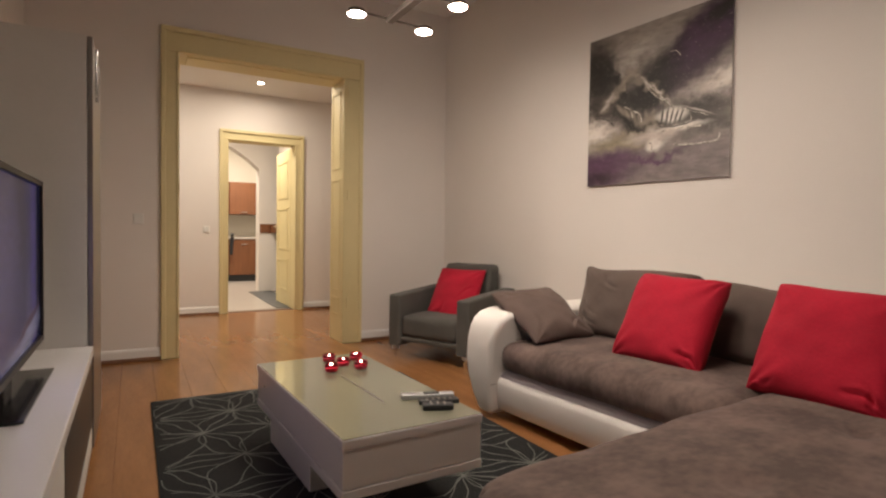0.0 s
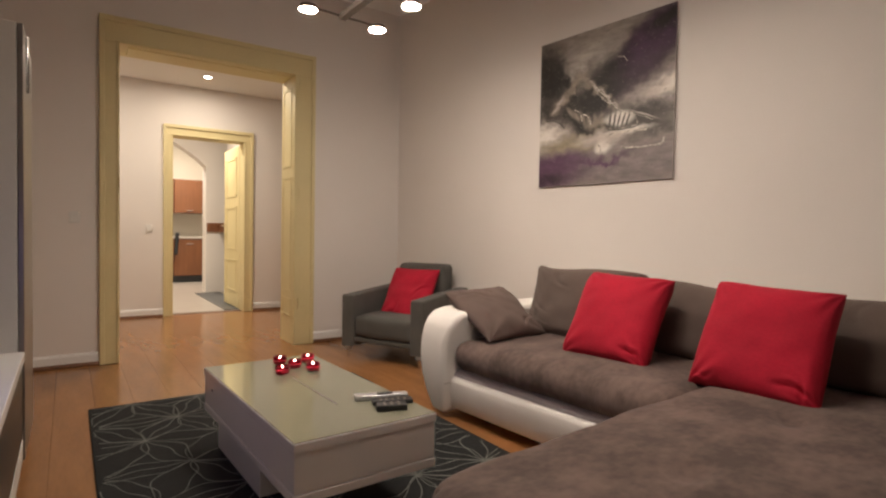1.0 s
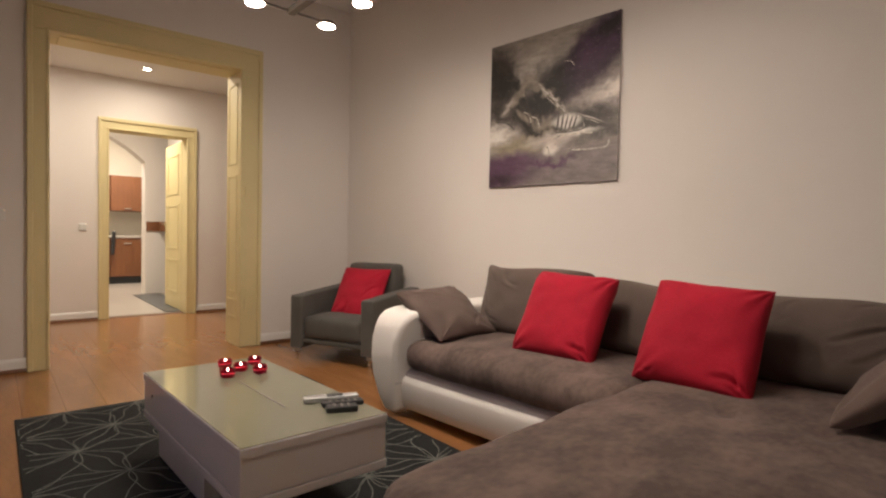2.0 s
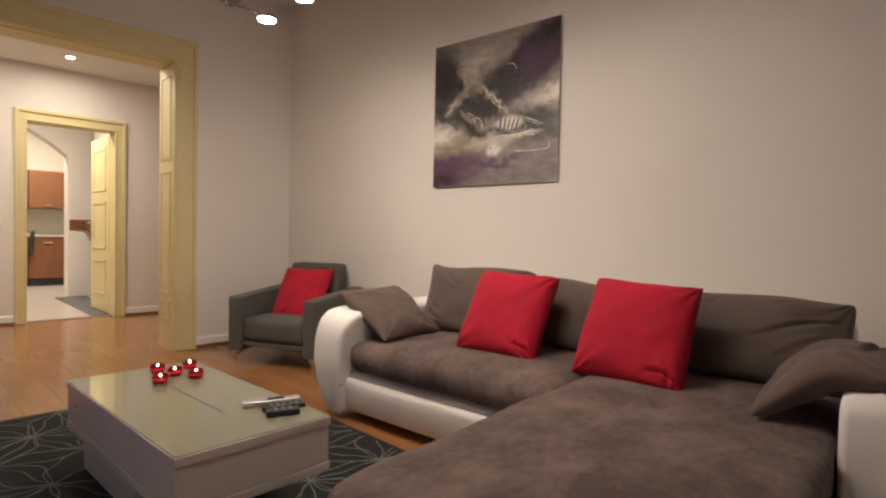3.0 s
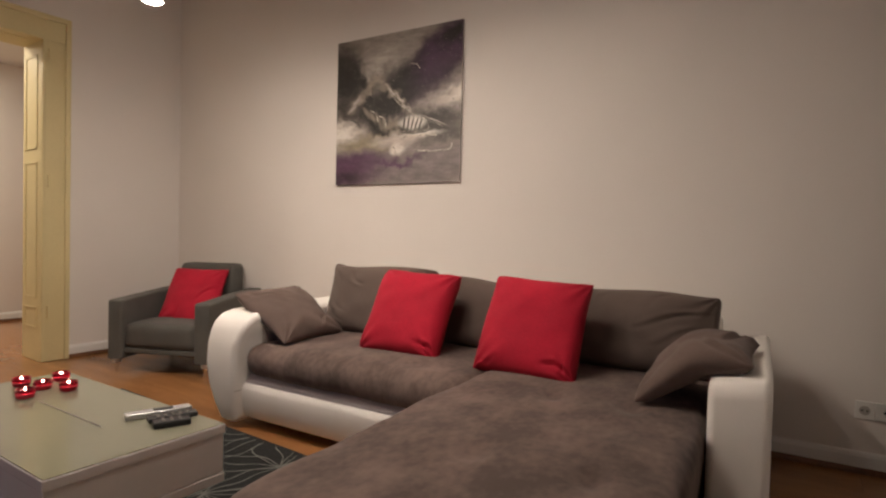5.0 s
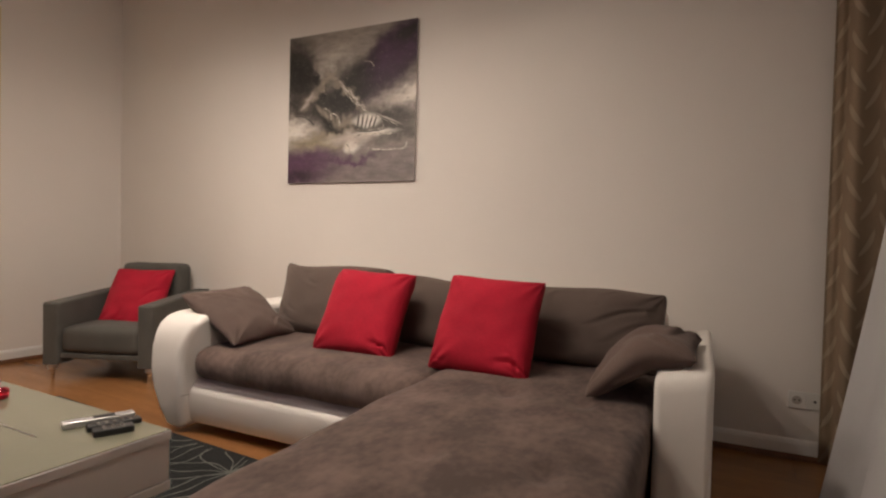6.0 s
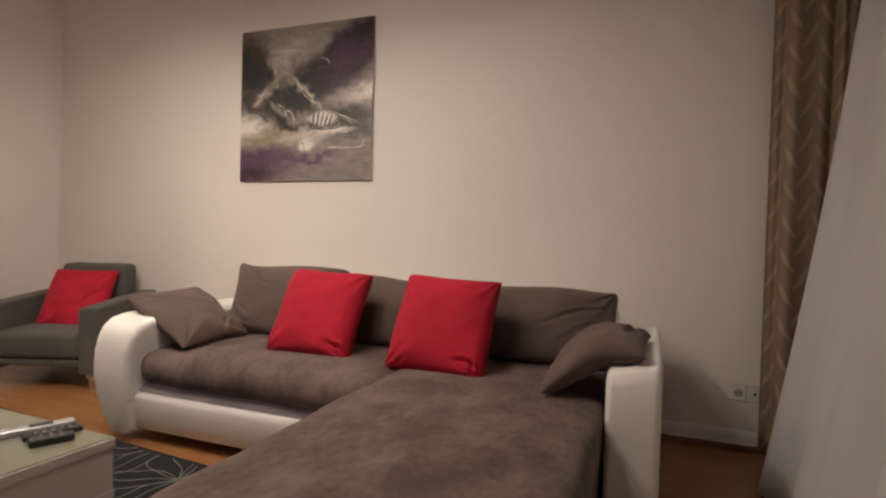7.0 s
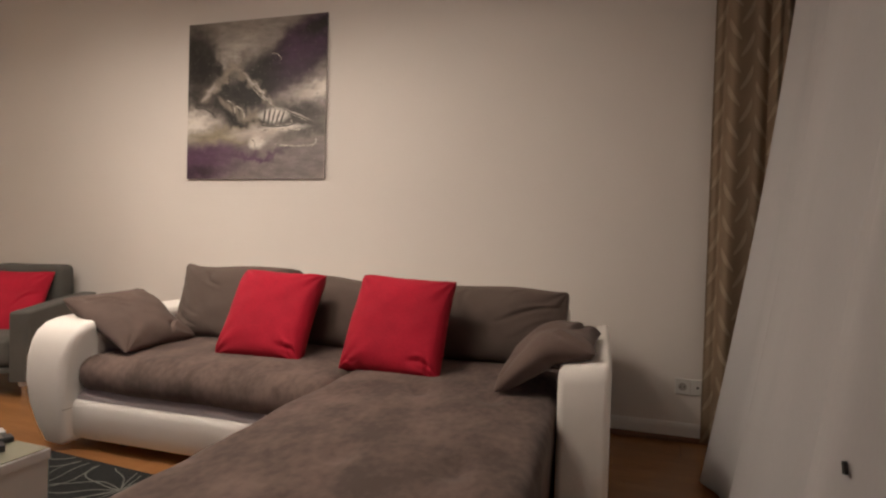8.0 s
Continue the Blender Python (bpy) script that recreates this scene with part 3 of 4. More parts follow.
def remote(x0, y0, x1, y1, w, h, body, label, rows):
    ln = math.hypot(x1 - x0, y1 - y0)
    ob = thing("remote_control", pose(x0, y0, TZ + 0.0005, 0, 0, math.degrees(math.atan2(y1 - y0, x1 - x0))), label, "remote control", "remotes on the coffee table")
    part("shell", box(0, -w / 2, 0, ln, w / 2, h, bevel=0.004), body, ob)
    if body is M_SILVER:
        part("keypad", box(ln * 0.42, -w * 0.36, h + 0.0002, ln * 0.72, w * 0.36, h + 0.0016, bevel=0.0005), M_MATTE, ob, "dark keypad")
    for r in range(rows):
        for q in range(3):
            x = 0.03 + r * (ln - 0.06) / max(1, rows - 1)
            y = (q - 1) * w * 0.28
            part("button", box(x - 0.004, y - 0.004, h + 0.0002, x + 0.004, y + 0.004, h + 0.0022), M_MATTE if body is M_SILVER else M_ALU, ob)


remote(0.868, 1.826, 1.055, 1.760, 0.042, 0.018, M_SILVER, "silver-grey remote control on the glass table top", 0)
remote(0.90, 1.745, 1.04, 1.70, 0.042, 0.016, M_MATTE, "black remote control on the glass table top", 5)
remote(0.885, 1.685, 0.985, 1.645, 0.045, 0.020, M_MATTE, "small black remote control on the glass table top", 3)

# ---- corner sofa ----
sofa = thing("corner_sofa", SOFA, "white leatherette corner sofa with taupe suede seats", "sofa")
bm = prism([(-0.2, 0.05), (-1.095, 0.05), (-1.110, 0.054), (-1.122, 0.070), (-1.133, 0.11), (-1.140, 0.16), (-1.142, 0.20), (-1.138, 0.222), (-1.124, 0.234), (-0.2, 0.234)], 1.22, 2.472, "xz")
for f in bm.faces:
    if len(f.verts) > 4:
        for e in f.edges:
            e.smooth = False
part("base", bm, M_LEATHER, sofa, smooth=True)
part("seat_rail", prism([(-1.128, 0.2345), (-1.124, 0.248), (-1.105, 0.272), (-0.3, 0.272), (-0.3, 0.2345)], 1.225, 2.47, "xz"), M_RAIL, sofa, "lilac-grey fabric rail under the seat")
part("chaise_base", box(-2.20, 0.368, 0.05, -0.2, 1.20, 0.26, bevel=0.02, seg=3), M_SUEDE, sofa)
part("seat", soft(-1.150, 1.20, 0.262, -0.35, 2.462, 0.425, 0.075, (30, 40, 8), 0.02, 0.008, 1.0, 5.0), M_SUEDE, sofa, "taupe suede seat", smooth=True)
bm = soft(-2.285, 0.358, 0.245, -0.35, 1.238, 0.430, 0.050, (100, 48, 10), 0.012, 0.009, 4.0, 5.0,
          dents=((-1.72, 0.85), (-1.72, 0.55), (-1.12, 0.85), (-1.12, 0.58), (-2.1, 0.8)))
for v in bm.verts:                           # the free end has rounded corners
    for y, way in ((1.108, 1), (0.488, -1)):
        dx, dy = -2.155 - v.co.x, (v.co.y - y) * way
        if dx > 0 and dy > 0:
            q = max(dx, dy) / math.hypot(dx, dy)
            v.co.x, v.co.y = -2.155 - dx * q, y + dy * q * way
part("chaise_seat", bm, M_SUEDE, sofa, "taupe suede chaise seat", smooth=True)
arm_profile = [(-0.12, 0.03), (-1.150, 0.03), (-1.168, 0.045), (-1.183, 0.12), (-1.197, 0.22), (-1.203, 0.32), (-1.200, 0.42), (-1.188, 0.49),
               (-1.168, 0.54), (-1.132, 0.572), (-1.07, 0.588), (-0.98, 0.592), (-0.25, 0.592), (-0.16, 0.56), (-0.12, 0.5)]
bm = prism(arm_profile, 2.395, 2.675, "xz", 0.032, 4)
for v in bm.verts:
    z = v.co.z
    if v.co.y > 2.53:                        # the outer side swells at half height
        v.co.y -= 0.85 * (z - 0.34) ** 2 if z < 0.34 else 0.5 * (z - 0.34) ** 2
    else:                                    # the inner side hangs over the seat
        q = min(1, max(0, (0.56 - z) / 0.16))
        v.co.y += 0.052 * q * q * (3 - 2 * q) + 0.030 * max(0, 0.36 - z) / 0.33
big_arm = part("arm", bm, M_LEATHER, sofa, smooth=True)
big_arm.modifiers.new("even_normals", "WEIGHTED_NORMAL").weight = 90
part("seam", box(-1.186, 2.4605, 0.196, -1.06, 2.4645, 0.199), M_STITCH, big_arm, "grey stitched seam")
arm2 = [(-0.12, 0.03), (-1.105, 0.03), (-1.113, 0.05), (-1.118, 0.20), (-1.118, 0.40), (-1.114, 0.52), (-1.102, 0.562), (-1.075, 0.583),
        (-1.03, 0.59), (-0.25, 0.59), (-0.16, 0.56), (-0.12, 0.5)]
bm = prism(arm2, 0.175, 0.352, "xz", 0.026, 4)
for v in bm.verts:                           # its top falls towards the seat
    v.co.z += (0.255 - v.co.y) * 0.22 * min(1, max(0, (v.co.z - 0.35) / 0.2))
small_arm = part("arm", bm, M_LEATHER, sofa, smooth=True)
small_arm.modifiers.new("even_normals", "WEIGHTED_NORMAL").weight = 90
part("back_frame", soft(-0.32, 0.36, 0.03, -0.10, 2.39, 0.685, 0.05, (6, 40, 14)), M_LEATHER, sofa, smooth=True)
for a, b in ((-1.0, 1.5), (-1.0, 2.3), (-2.1, 0.45), (-2.1, 1.1), (-0.3, 0.45), (-0.3, 2.3)):
    part("foot", cyl(a, b, 0.0, 0.052, 0.025, bevel=0.003), M_MATTE, sofa)


def loose_cushion(name, m, w, h, t, material, label, group, seed, **shape):
    return tagged(part(name, pillow(w, h, t, seed, **shape), material, m=m, smooth=True), label, "cushion", group)


def on_sofa(center, across, up):
    return SOFA @ frame_of(center, across, up)


def back_cushion(b0, b1, z0, z1, seed, creases, at=-0.455):
    m = on_sofa((at, (b0 + b1) / 2, (z0 + z1) / 2), (0, -1, -0.01), (0.24, 0, 0.97))
    loose_cushion("back_cushion", m, b1 - b0, (z1 - z0) * 1.03, 0.225, M_BACK, "plump grey-brown back cushion leaning on the sofa back", "sofa back cushions",
                  seed, pinch=0.015, power=5.0, full=0.5, fold=0.011, gather=0.011, droop=0.020, rim=0.085, n=60, creases=creases)


back_cushion(1.750, 2.425, 0.425, 0.812, 2.0, ((-0.95, -0.25, -0.55, -0.75, 0.016, 0.035), (-0.9, 0.0, -0.5, -0.5, 0.012, 0.03), (-0.5, 0.75, -0.2, 0.35, 0.012, 0.04)), at=-0.490)
back_cushion(1.085, 1.750, 0.425, 0.777, 5.0, ((0.95, 0.8, 0.6, 0.2, 0.014, 0.04), (-0.9, 0.9, -0.6, 0.5, 0.014, 0.03), (0.8, -0.9, 0.5, -0.3, 0.010, 0.04)))
back_cushion(0.362, 1.095, 0.425, 0.771, 9.0, ((0.95, 0.55, 0.15, 0.05, 0.009, 0.04), (0.95, 0.2, 0.35, -0.35, 0.007, 0.04), (-0.2, 0.92, -0.35, 0.4, 0.009, 0.03), (0.5, 0.9, 0.25, 0.55, 0.007, 0.03)))

loose_cushion("red_cushion", on_sofa((-0.76, 1.704, 0.615), (0, -1, -0.016), (0.21, 0.035, 0.345)), 0.442, 0.445, 0.175, M_RED, "bright red velvet cushion leaning on the sofa back", "red cushions", 3.0,
              pinch=0.036, full=0.48, gather=0.010, creases=((0.95, -0.9, 0.55, -0.7, 0.020, 0.04), (0.8, -0.98, 0.6, -0.6, 0.014, 0.03)))
loose_cushion("red_cushion", on_sofa((-0.79, 1.056, 0.615), (0, -1, -0.022), (0.21, -0.006, 0.355)), 0.446, 0.450, 0.175, M_RED, "bright red velvet cushion leaning on the sofa back", "red cushions", 8.0,
              pinch=0.036, full=0.48, gather=0.010, creases=((0.98, -0.85, 0.45, -0.72, 0.022, 0.04), (0.85, -0.98, 0.65, -0.55, 0.016, 0.03), (-0.9, -0.9, -0.5, -0.8, 0.010, 0.03)))
loose_cushion("scatter_cushion", on_sofa((-0.87, 2.405, 0.562), (1, 0.04, 0), (0, 0.36, 0.22)), 0.46, 0.42, 0.13, M_SCAT, "taupe cushion slumped over the sofa arm", "scatter cushions", 5.0,
              pinch=0.06, gather=0.008, fold=0.016, creases=((-0.9, 0.7, 0.0, 0.3, 0.016, 0.05), (0.2, -0.9, 0.7, -0.5, 0.012, 0.04), (-0.3, 0.9, 0.2, 0.5, 0.012, 0.04)))
loose_cushion("scatter_cushion", on_sofa((-0.87, 0.425, 0.622), (-1, 0.03, 0), (0, -1, 0.0)), 0.43, 0.41, 0.13, M_SCAT, "taupe cushion folded over the low sofa arm", "scatter cushions", 12.0,
              pinch=0.06, gather=0.008, fold=0.016, bend=(0.085, 0.12, 43), creases=((-0.9, 0.75, 0.2, 0.62, 0.018, 0.05), (0.9, 0.5, 0.3, 0.2, 0.012, 0.04)))

# ---- armchair ----
CHAIR = pose(1.95, 3.66, 0, 0, 0, 25.0)      # local x to the back, y to the chair's own right-hand side seen from the front
ac = thing("armchair", CHAIR, "grey felt armchair with short chrome feet in the corner", "armchair")
part("seat_cushion", soft(0.0, -0.265, 0.178, 0.60, 0.265, 0.345, 0.035, (16, 14, 6), 0.012, 0.003, 2.0), M_FELT, ac, smooth=True)
part("seat_base", box(0.012, -0.268, 0.140, 0.66, 0.268, 0.176, bevel=0.008), M_FELT, ac)
for s in (-1, 1):
    pr = [(-0.01, 0.100), (0.70, 0.100), (0.70, 0.55), (0.55, 0.545), (0.0, 0.505), (-0.01, 0.495)]
    part("armrest", prism(pr, s * 0.325 - 0.055, s * 0.325 + 0.055, "xz", 0.016, 3), M_FELT, ac)
    for x in (0.03, 0.62):
        f = part("foot", cyl(x, s * 0.335, 0.0, 0.070, 0.010, 0.013, bevel=0.002), M_CHROME, ac, "slim chrome foot")
        part("collar", cyl(x, s * 0.335, 0.0705, 0.0995, 0.028, bevel=0.004), M_SILVER, f, "chrome collar")
part("backrest", soft(0.52, -0.235, 0.18, 0.70, 0.215, 0.742, 0.040, (8, 16, 16), 0.0, 0.004, 6.0), M_FELT, ac, smooth=True)
m = CHAIR @ frame_of((0.39, 0.0, 0.502), (0, -1, 0.0), (0.20, 0.025, 0.36))
loose_cushion("red_cushion", m, 0.44, 0.45, 0.14, M_RED, "deep red velvet cushion on the armchair", "red cushions", 21.0,
              pinch=0.036, full=0.48, gather=0.010, creases=((-0.5, -0.95, -0.2, -0.5, 0.018, 0.05), (0.9, 0.3, 0.3, -0.2, 0.012, 0.04)))

# ---- painting ----
PY0, PY1, PZ0, PZ1 = 1.848, 2.852, 1.338, 2.342
PW, PH = (PY1 - PY0) * math.hypot(1, SK), PZ1 - PZ0


def painted(name, w, h, ground, strokes, glows=0.0, rough=0.5, axes=(0, 2), origin=(0.0, 0.0)):
    """Soft-edged strokes laid over a ground colour. Each stroke: colour, centre, half-sizes, turn, softness, raggedness; v runs up."""
    m = bpy.data.materials.new(name)
    m.use_nodes = True
    N, L = m.node_tree.nodes, m.node_tree.links
    b = N["Principled BSDF"]
    b.inputs["Roughness"].default_value = rough
    co, sp, cb = N.new("ShaderNodeTexCoord"), N.new("ShaderNodeSeparateXYZ"), N.new("ShaderNodeCombineXYZ")
    L.new(co.outputs["Object"], sp.inputs[0])
    for k, (ax, size, o) in enumerate(zip(axes, (w, h), origin)):
        ma = N.new("ShaderNodeMath")
        ma.operation = "MULTIPLY_ADD"
        L.new(sp.outputs[ax], ma.inputs[0])
        ma.inputs[1].default_value, ma.inputs[2].default_value = 1 / size, o
        L.new(ma.outputs[0], cb.inputs[k])

    def noisy(scale, detail):
        t = N.new("ShaderNodeTexNoise")
        t.inputs["Scale"].default_value, t.inputs["Detail"].default_value = scale, detail
        L.new(cb.outputs[0], t.inputs["Vector"])
        sub = N.new("ShaderNodeVectorMath")
        sub.operation = "SUBTRACT"
        L.new(t.outputs["Color"], sub.inputs[0])
        sub.inputs[1].default_value = (0.5, 0.5, 0.5)
        return sub.outputs[0]

    coarse, hairy = noisy(4.5, 4), noisy(20, 6)
    col = None
    for color, cu, cv, ru, rv, turn, soft_edge, rag in strokes:
        pos = cb.outputs[0]
        for src, amount in ((coarse, rag), (hairy, rag * 0.6)):
            sc = N.new("ShaderNodeVectorMath")
            sc.operation = "MULTIPLY_ADD"
            L.new(src, sc.inputs[0])
            sc.inputs[1].default_value = (amount,) * 3
            L.new(pos, sc.inputs[2])
            pos = sc.outputs[0]
        flat = N.new("ShaderNodeVectorMath")
        flat.operation = "MULTIPLY"
        L.new(pos, flat.inputs[0])
        flat.inputs[1].default_value = (1, 1, 0)
        mp = N.new("ShaderNodeMapping")
        mp.vector_type = "TEXTURE"
        mp.inputs["Location"].default_value = (cu, cv, 0)
        mp.inputs["Rotation"].default_value = (0, 0, radians(turn))
        mp.inputs["Scale"].default_value = (ru, rv, 1)
        L.new(flat.outputs[0], mp.inputs["Vector"])
        le = N.new("ShaderNodeVectorMath")
        le.operation = "LENGTH"
        L.new(mp.outputs[0], le.inputs[0])
        mr = N.new("ShaderNodeMapRange")
        mr.interpolation_type = "SMOOTHSTEP"
        mr.inputs["From Min"].default_value, mr.inputs["From Max"].default_value = 1 + soft_edge, 1 - soft_edge
        L.new(le.outputs["Value"], mr.inputs["Value"])
        mx = N.new("ShaderNodeMix")
        mx.data_type = "RGBA"
        L.new(mr.outputs[0], mx.inputs["Factor"])
        if col is None:
            mx.inputs["A"].default_value = (*ground, 1)
        else:
            L.new(col, mx.inputs["A"])
        mx.inputs["B"].default_value = (*color, 1)
        col = mx.outputs["Result"]
    hs = N.new("ShaderNodeMix")
    hs.data_type, hs.blend_type = "RGBA", "OVERLAY"
    hs.inputs["Factor"].default_value = 0.6
    tn = N.new("ShaderNodeTexNoise")
    tn.inputs["Scale"].default_value, tn.inputs["Detail"].default_value = 9, 9
    mp = N.new("ShaderNodeMapping")
    mp.inputs["Scale"].default_value = (1, 3, 1)
    mp.inputs["Rotation"].default_value = (0, 0, 0.35)
    L.new(cb.outputs[0], mp.inputs["Vector"])
    L.new(mp.outputs[0], tn.inputs["Vector"])
    L.new(col, hs.inputs["A"])
    L.new(tn.outputs["Fac"], hs.inputs["B"])
    paint = hs.outputs["Result"]
    if not glows:                            # flecks of pale paint and scraped dark paint
        for scale, lo, hi, tone, share in ((46, 0.63, 0.70, (0.42, 0.38, 0.33), 0.42), (30, 0.62, 0.72, (0.03, 0.026, 0.026), 0.45)):
            fl, fr, fx = N.new("ShaderNodeTexNoise"), N.new("ShaderNodeMapRange"), N.new("ShaderNodeMix")
            fl.inputs["Scale"].default_value, fl.inputs["Detail"].default_value = scale, 5
            L.new(mp.outputs[0], fl.inputs["Vector"])
            L.new(fl.outputs["Fac"], fr.inputs["Value"])
            fr.inputs["From Min"].default_value, fr.inputs["From Max"].default_value, fr.inputs["To Max"].default_value = lo, hi, share
            fx.data_type = "RGBA"
            L.new(fr.outputs[0], fx.inputs["Factor"])
            L.new(paint, fx.inputs["A"])
            fx.inputs["B"].default_value = (*tone, 1)
            paint = fx.outputs["Result"]
    if glows:
        L.new(hs.outputs["Result"], b.inputs["Emission Color"])
        b.inputs["Emission Strength"].default_value = glows
        b.inputs["Base Color"].default_value = (0.01, 0.01, 0.012, 1)
        b.inputs["Roughness"].default_value = 0.25
        b.inputs["Specular IOR Level"].default_value = 0.12
    else:
        L.new(paint, b.inputs["Base Color"])
        bp = N.new("ShaderNodeBump")
        bp.inputs["Distance"].default_value, bp.inputs["Strength"].default_value = 0.002, 0.6
        L.new(tn.outputs["Fac"], bp.inputs["Height"])
        L.new(bp.outputs[0], b.inputs["Normal"])
    return m


INK, DUSK, PURPLE = (0.014, 0.012, 0.011), (0.036, 0.017, 0.034), (0.098, 0.046, 0.092)
SHADE, OCHRE = (0.048, 0.042, 0.038), (0.29, 0.25, 0.165)
PALE, TAN, MAUVE, WHITE = (0.46, 0.405, 0.37), (0.25, 0.215, 0.175), (0.215, 0.182, 0.182), (0.74, 0.70, 0.64)
RIBS = tuple((INK, 0.575 + 0.032 * i, 0.392 - 0.004 * i, 0.0065, 0.048, -8 - 3 * i, 0.7, 0.02) for i in range(5))
HORN = tuple((TAN, 0.27 + 0.05 * i, 0.49 - 0.036 * i + 0.0035 * i * i, 0.013, 0.042, 40 - 7 * i, 0.95, 0.03) for i in range(6))
M_ART = painted("canvas_paint", PW, PH, (0.27, 0.24, 0.215), (
    ((0.33, 0.295, 0.265), 0.40, 0.88, 0.30, 0.12, 22, 0.9, 0.20),
    ((0.38, 0.345, 0.31), 0.36, 0.80, 0.16, 0.05, 35, 0.9, 0.25),
    (SHADE, 0.05, 0.80, 0.14, 0.20, 5, 0.9, 0.20),
    (INK, 0.10, 0.70, 0.12, 0.16, 25, 0.9, 0.25),
    (INK, 0.24, 0.72, 0.12, 0.05, -10, 0.9, 0.30),
    (SHADE, 0.10, 0.55, 0.14, 0.08, 10, 0.9, 0.25),
    (DUSK, 0.78, 0.745, 0.44, 0.165, 36, 0.32, 0.10),
    (INK, 0.56, 0.66, 0.16, 0.15, 40, 0.7, 0.14),
    ((0.058, 0.024, 0.060), 0.88, 0.84, 0.24, 0.10, 40, 0.9, 0.18),
    (INK, 0.95, 0.93, 0.10, 0.05, 30, 0.9, 0.20),
    (MAUVE, 0.95, 0.545, 0.26, 0.090, 18, 0.8, 0.12),
    (PALE, 0.90, 0.535, 0.20, 0.055, 22, 0.8, 0.12),
    (WHITE, 0.97, 0.56, 0.10, 0.035, 15, 0.9, 0.15),
    (INK, 0.42, 0.545, 0.17, 0.085, -18, 0.6, 0.16),
    (TAN, 0.20, 0.59, 0.16, 0.030, 42, 0.95, 0.14),
    (PALE, 0.15, 0.55, 0.07, 0.016, 44, 0.95, 0.12),
    (TAN, 0.33, 0.68, 0.06, 0.026, 40, 0.9, 0.18),
    (INK, 0.30, 0.62, 0.07, 0.020, 48, 0.9, 0.25),
    (INK, 0.12, 0.47, 0.13, 0.016, -30, 0.8, 0.25),
    (INK, 0.27, 0.52, 0.05, 0.050, 20, 0.9, 0.20),
    (SHADE, 0.16, 0.45, 0.16, 0.035, -24, 0.8, 0.20),
    (INK, 0.36, 0.41, 0.20, 0.070, -26, 0.7, 0.18),
    (INK, 0.52, 0.36, 0.22, 0.050, 4, 0.7, 0.14),
    (SHADE, 0.80, 0.40, 0.24, 0.060, 6, 0.8, 0.16),
    (SHADE, 0.82, 0.30, 0.20, 0.050, 5, 0.9, 0.20)) + HORN + (
    (TAN, 0.48, 0.395, 0.075, 0.034, -6, 0.7, 0.12),
    (TAN, 0.50, 0.575, 0.20, 0.020, -46, 0.9, 0.16),
    (PALE, 0.53, 0.55, 0.14, 0.007, -46, 0.8, 0.14),
    (WHITE, 0.645, 0.392, 0.095, 0.042, -3, 0.4, 0.05)) + RIBS + (
    (PALE, 0.81, 0.395, 0.09, 0.005, -22, 0.7, 0.03),
    (PALE, 0.06, 0.345, 0.16, 0.085, 8, 0.7, 0.14),
    (WHITE, 0.05, 0.36, 0.09, 0.045, 14, 0.9, 0.18),
    (OCHRE, 0.33, 0.275, 0.28, 0.050, 3, 0.7, 0.16),
    (PALE, 0.52, 0.290, 0.20, 0.036, 2, 0.8, 0.12),
    (PURPLE, 0.16, 0.105, 0.38, 0.115, 3, 0.40, 0.09),
    (DUSK, 0.10, 0.05, 0.16, 0.05, 4, 0.9, 0.2),
    (MAUVE, 0.80, 0.09, 0.44, 0.135, 4, 0.7, 0.16),
    (PURPLE, 0.52, 0.15, 0.20, 0.022, 5, 0.9, 0.2),
    (WHITE, 0.70, 0.305, 0.14, 0.016, 3, 0.8, 0.07),
    (WHITE, 0.53, 0.232, 0.060, 0.036, 6, 0.5, 0.08),
    (PALE, 0.60, 0.262, 0.07, 0.028, 16, 0.8, 0.10),
))
m = pose(wx(PY1), PY1, PZ0, 0, 0, -90 + math.degrees(math.atan(-SK)))
art = thing("painting", m, "abstract unframed canvas in black, grey, white and purple", "painting")
part("canvas", box(0, -0.022, 0, PW, -0.018, PH, bevel=0.0015), M_ART, art)
M_EDGE = mat("raw_canvas_edge", (0.60, 0.55, 0.54), 0.9, vary=0.15, fine=300)
for x0, z0, x1, z1 in ((0.002, 0.002, PW - 0.002, 0.042), (0.002, PH - 0.042, PW - 0.002, PH - 0.002), (0.002, 0.0425, 0.042, PH - 0.0425), (PW - 0.042, 0.0425, PW - 0.002, PH - 0.0425)):
    part("stretcher_bar", box(x0, -0.0178, z0, x1, -0.002, z1, bevel=0.002), M_EDGE, art)


def brush(pts, w, material):
    """One raised stroke of thick paint along a line given in shares of the canvas."""
    bm = bmesh.new()
    ribbon(bm, [(u * PW, v * PH) for u, v in pts], w, 0.0, 0.0016)
    for q in bm.verts:
        q.co = Vector((q.co.x, -0.0222 - q.co.z, q.co.y))
    bmesh.ops.recalc_face_normals(bm, faces=bm.faces)
    part("brush_stroke", bm, material, art)


def bow_line(u0, v0, u1, v1, bow, n=14):
    out = []
    for k in range(n + 1):
        q = k / n
        h = 4 * q * (1 - q) * bow + 0.006 * math.sin(q * 17 + u0 * 40)
        out.append((u0 + (u1 - u0) * q - (v1 - v0) * h, v0 + (v1 - v0) * q + (u1 - u0) * h))
    return out


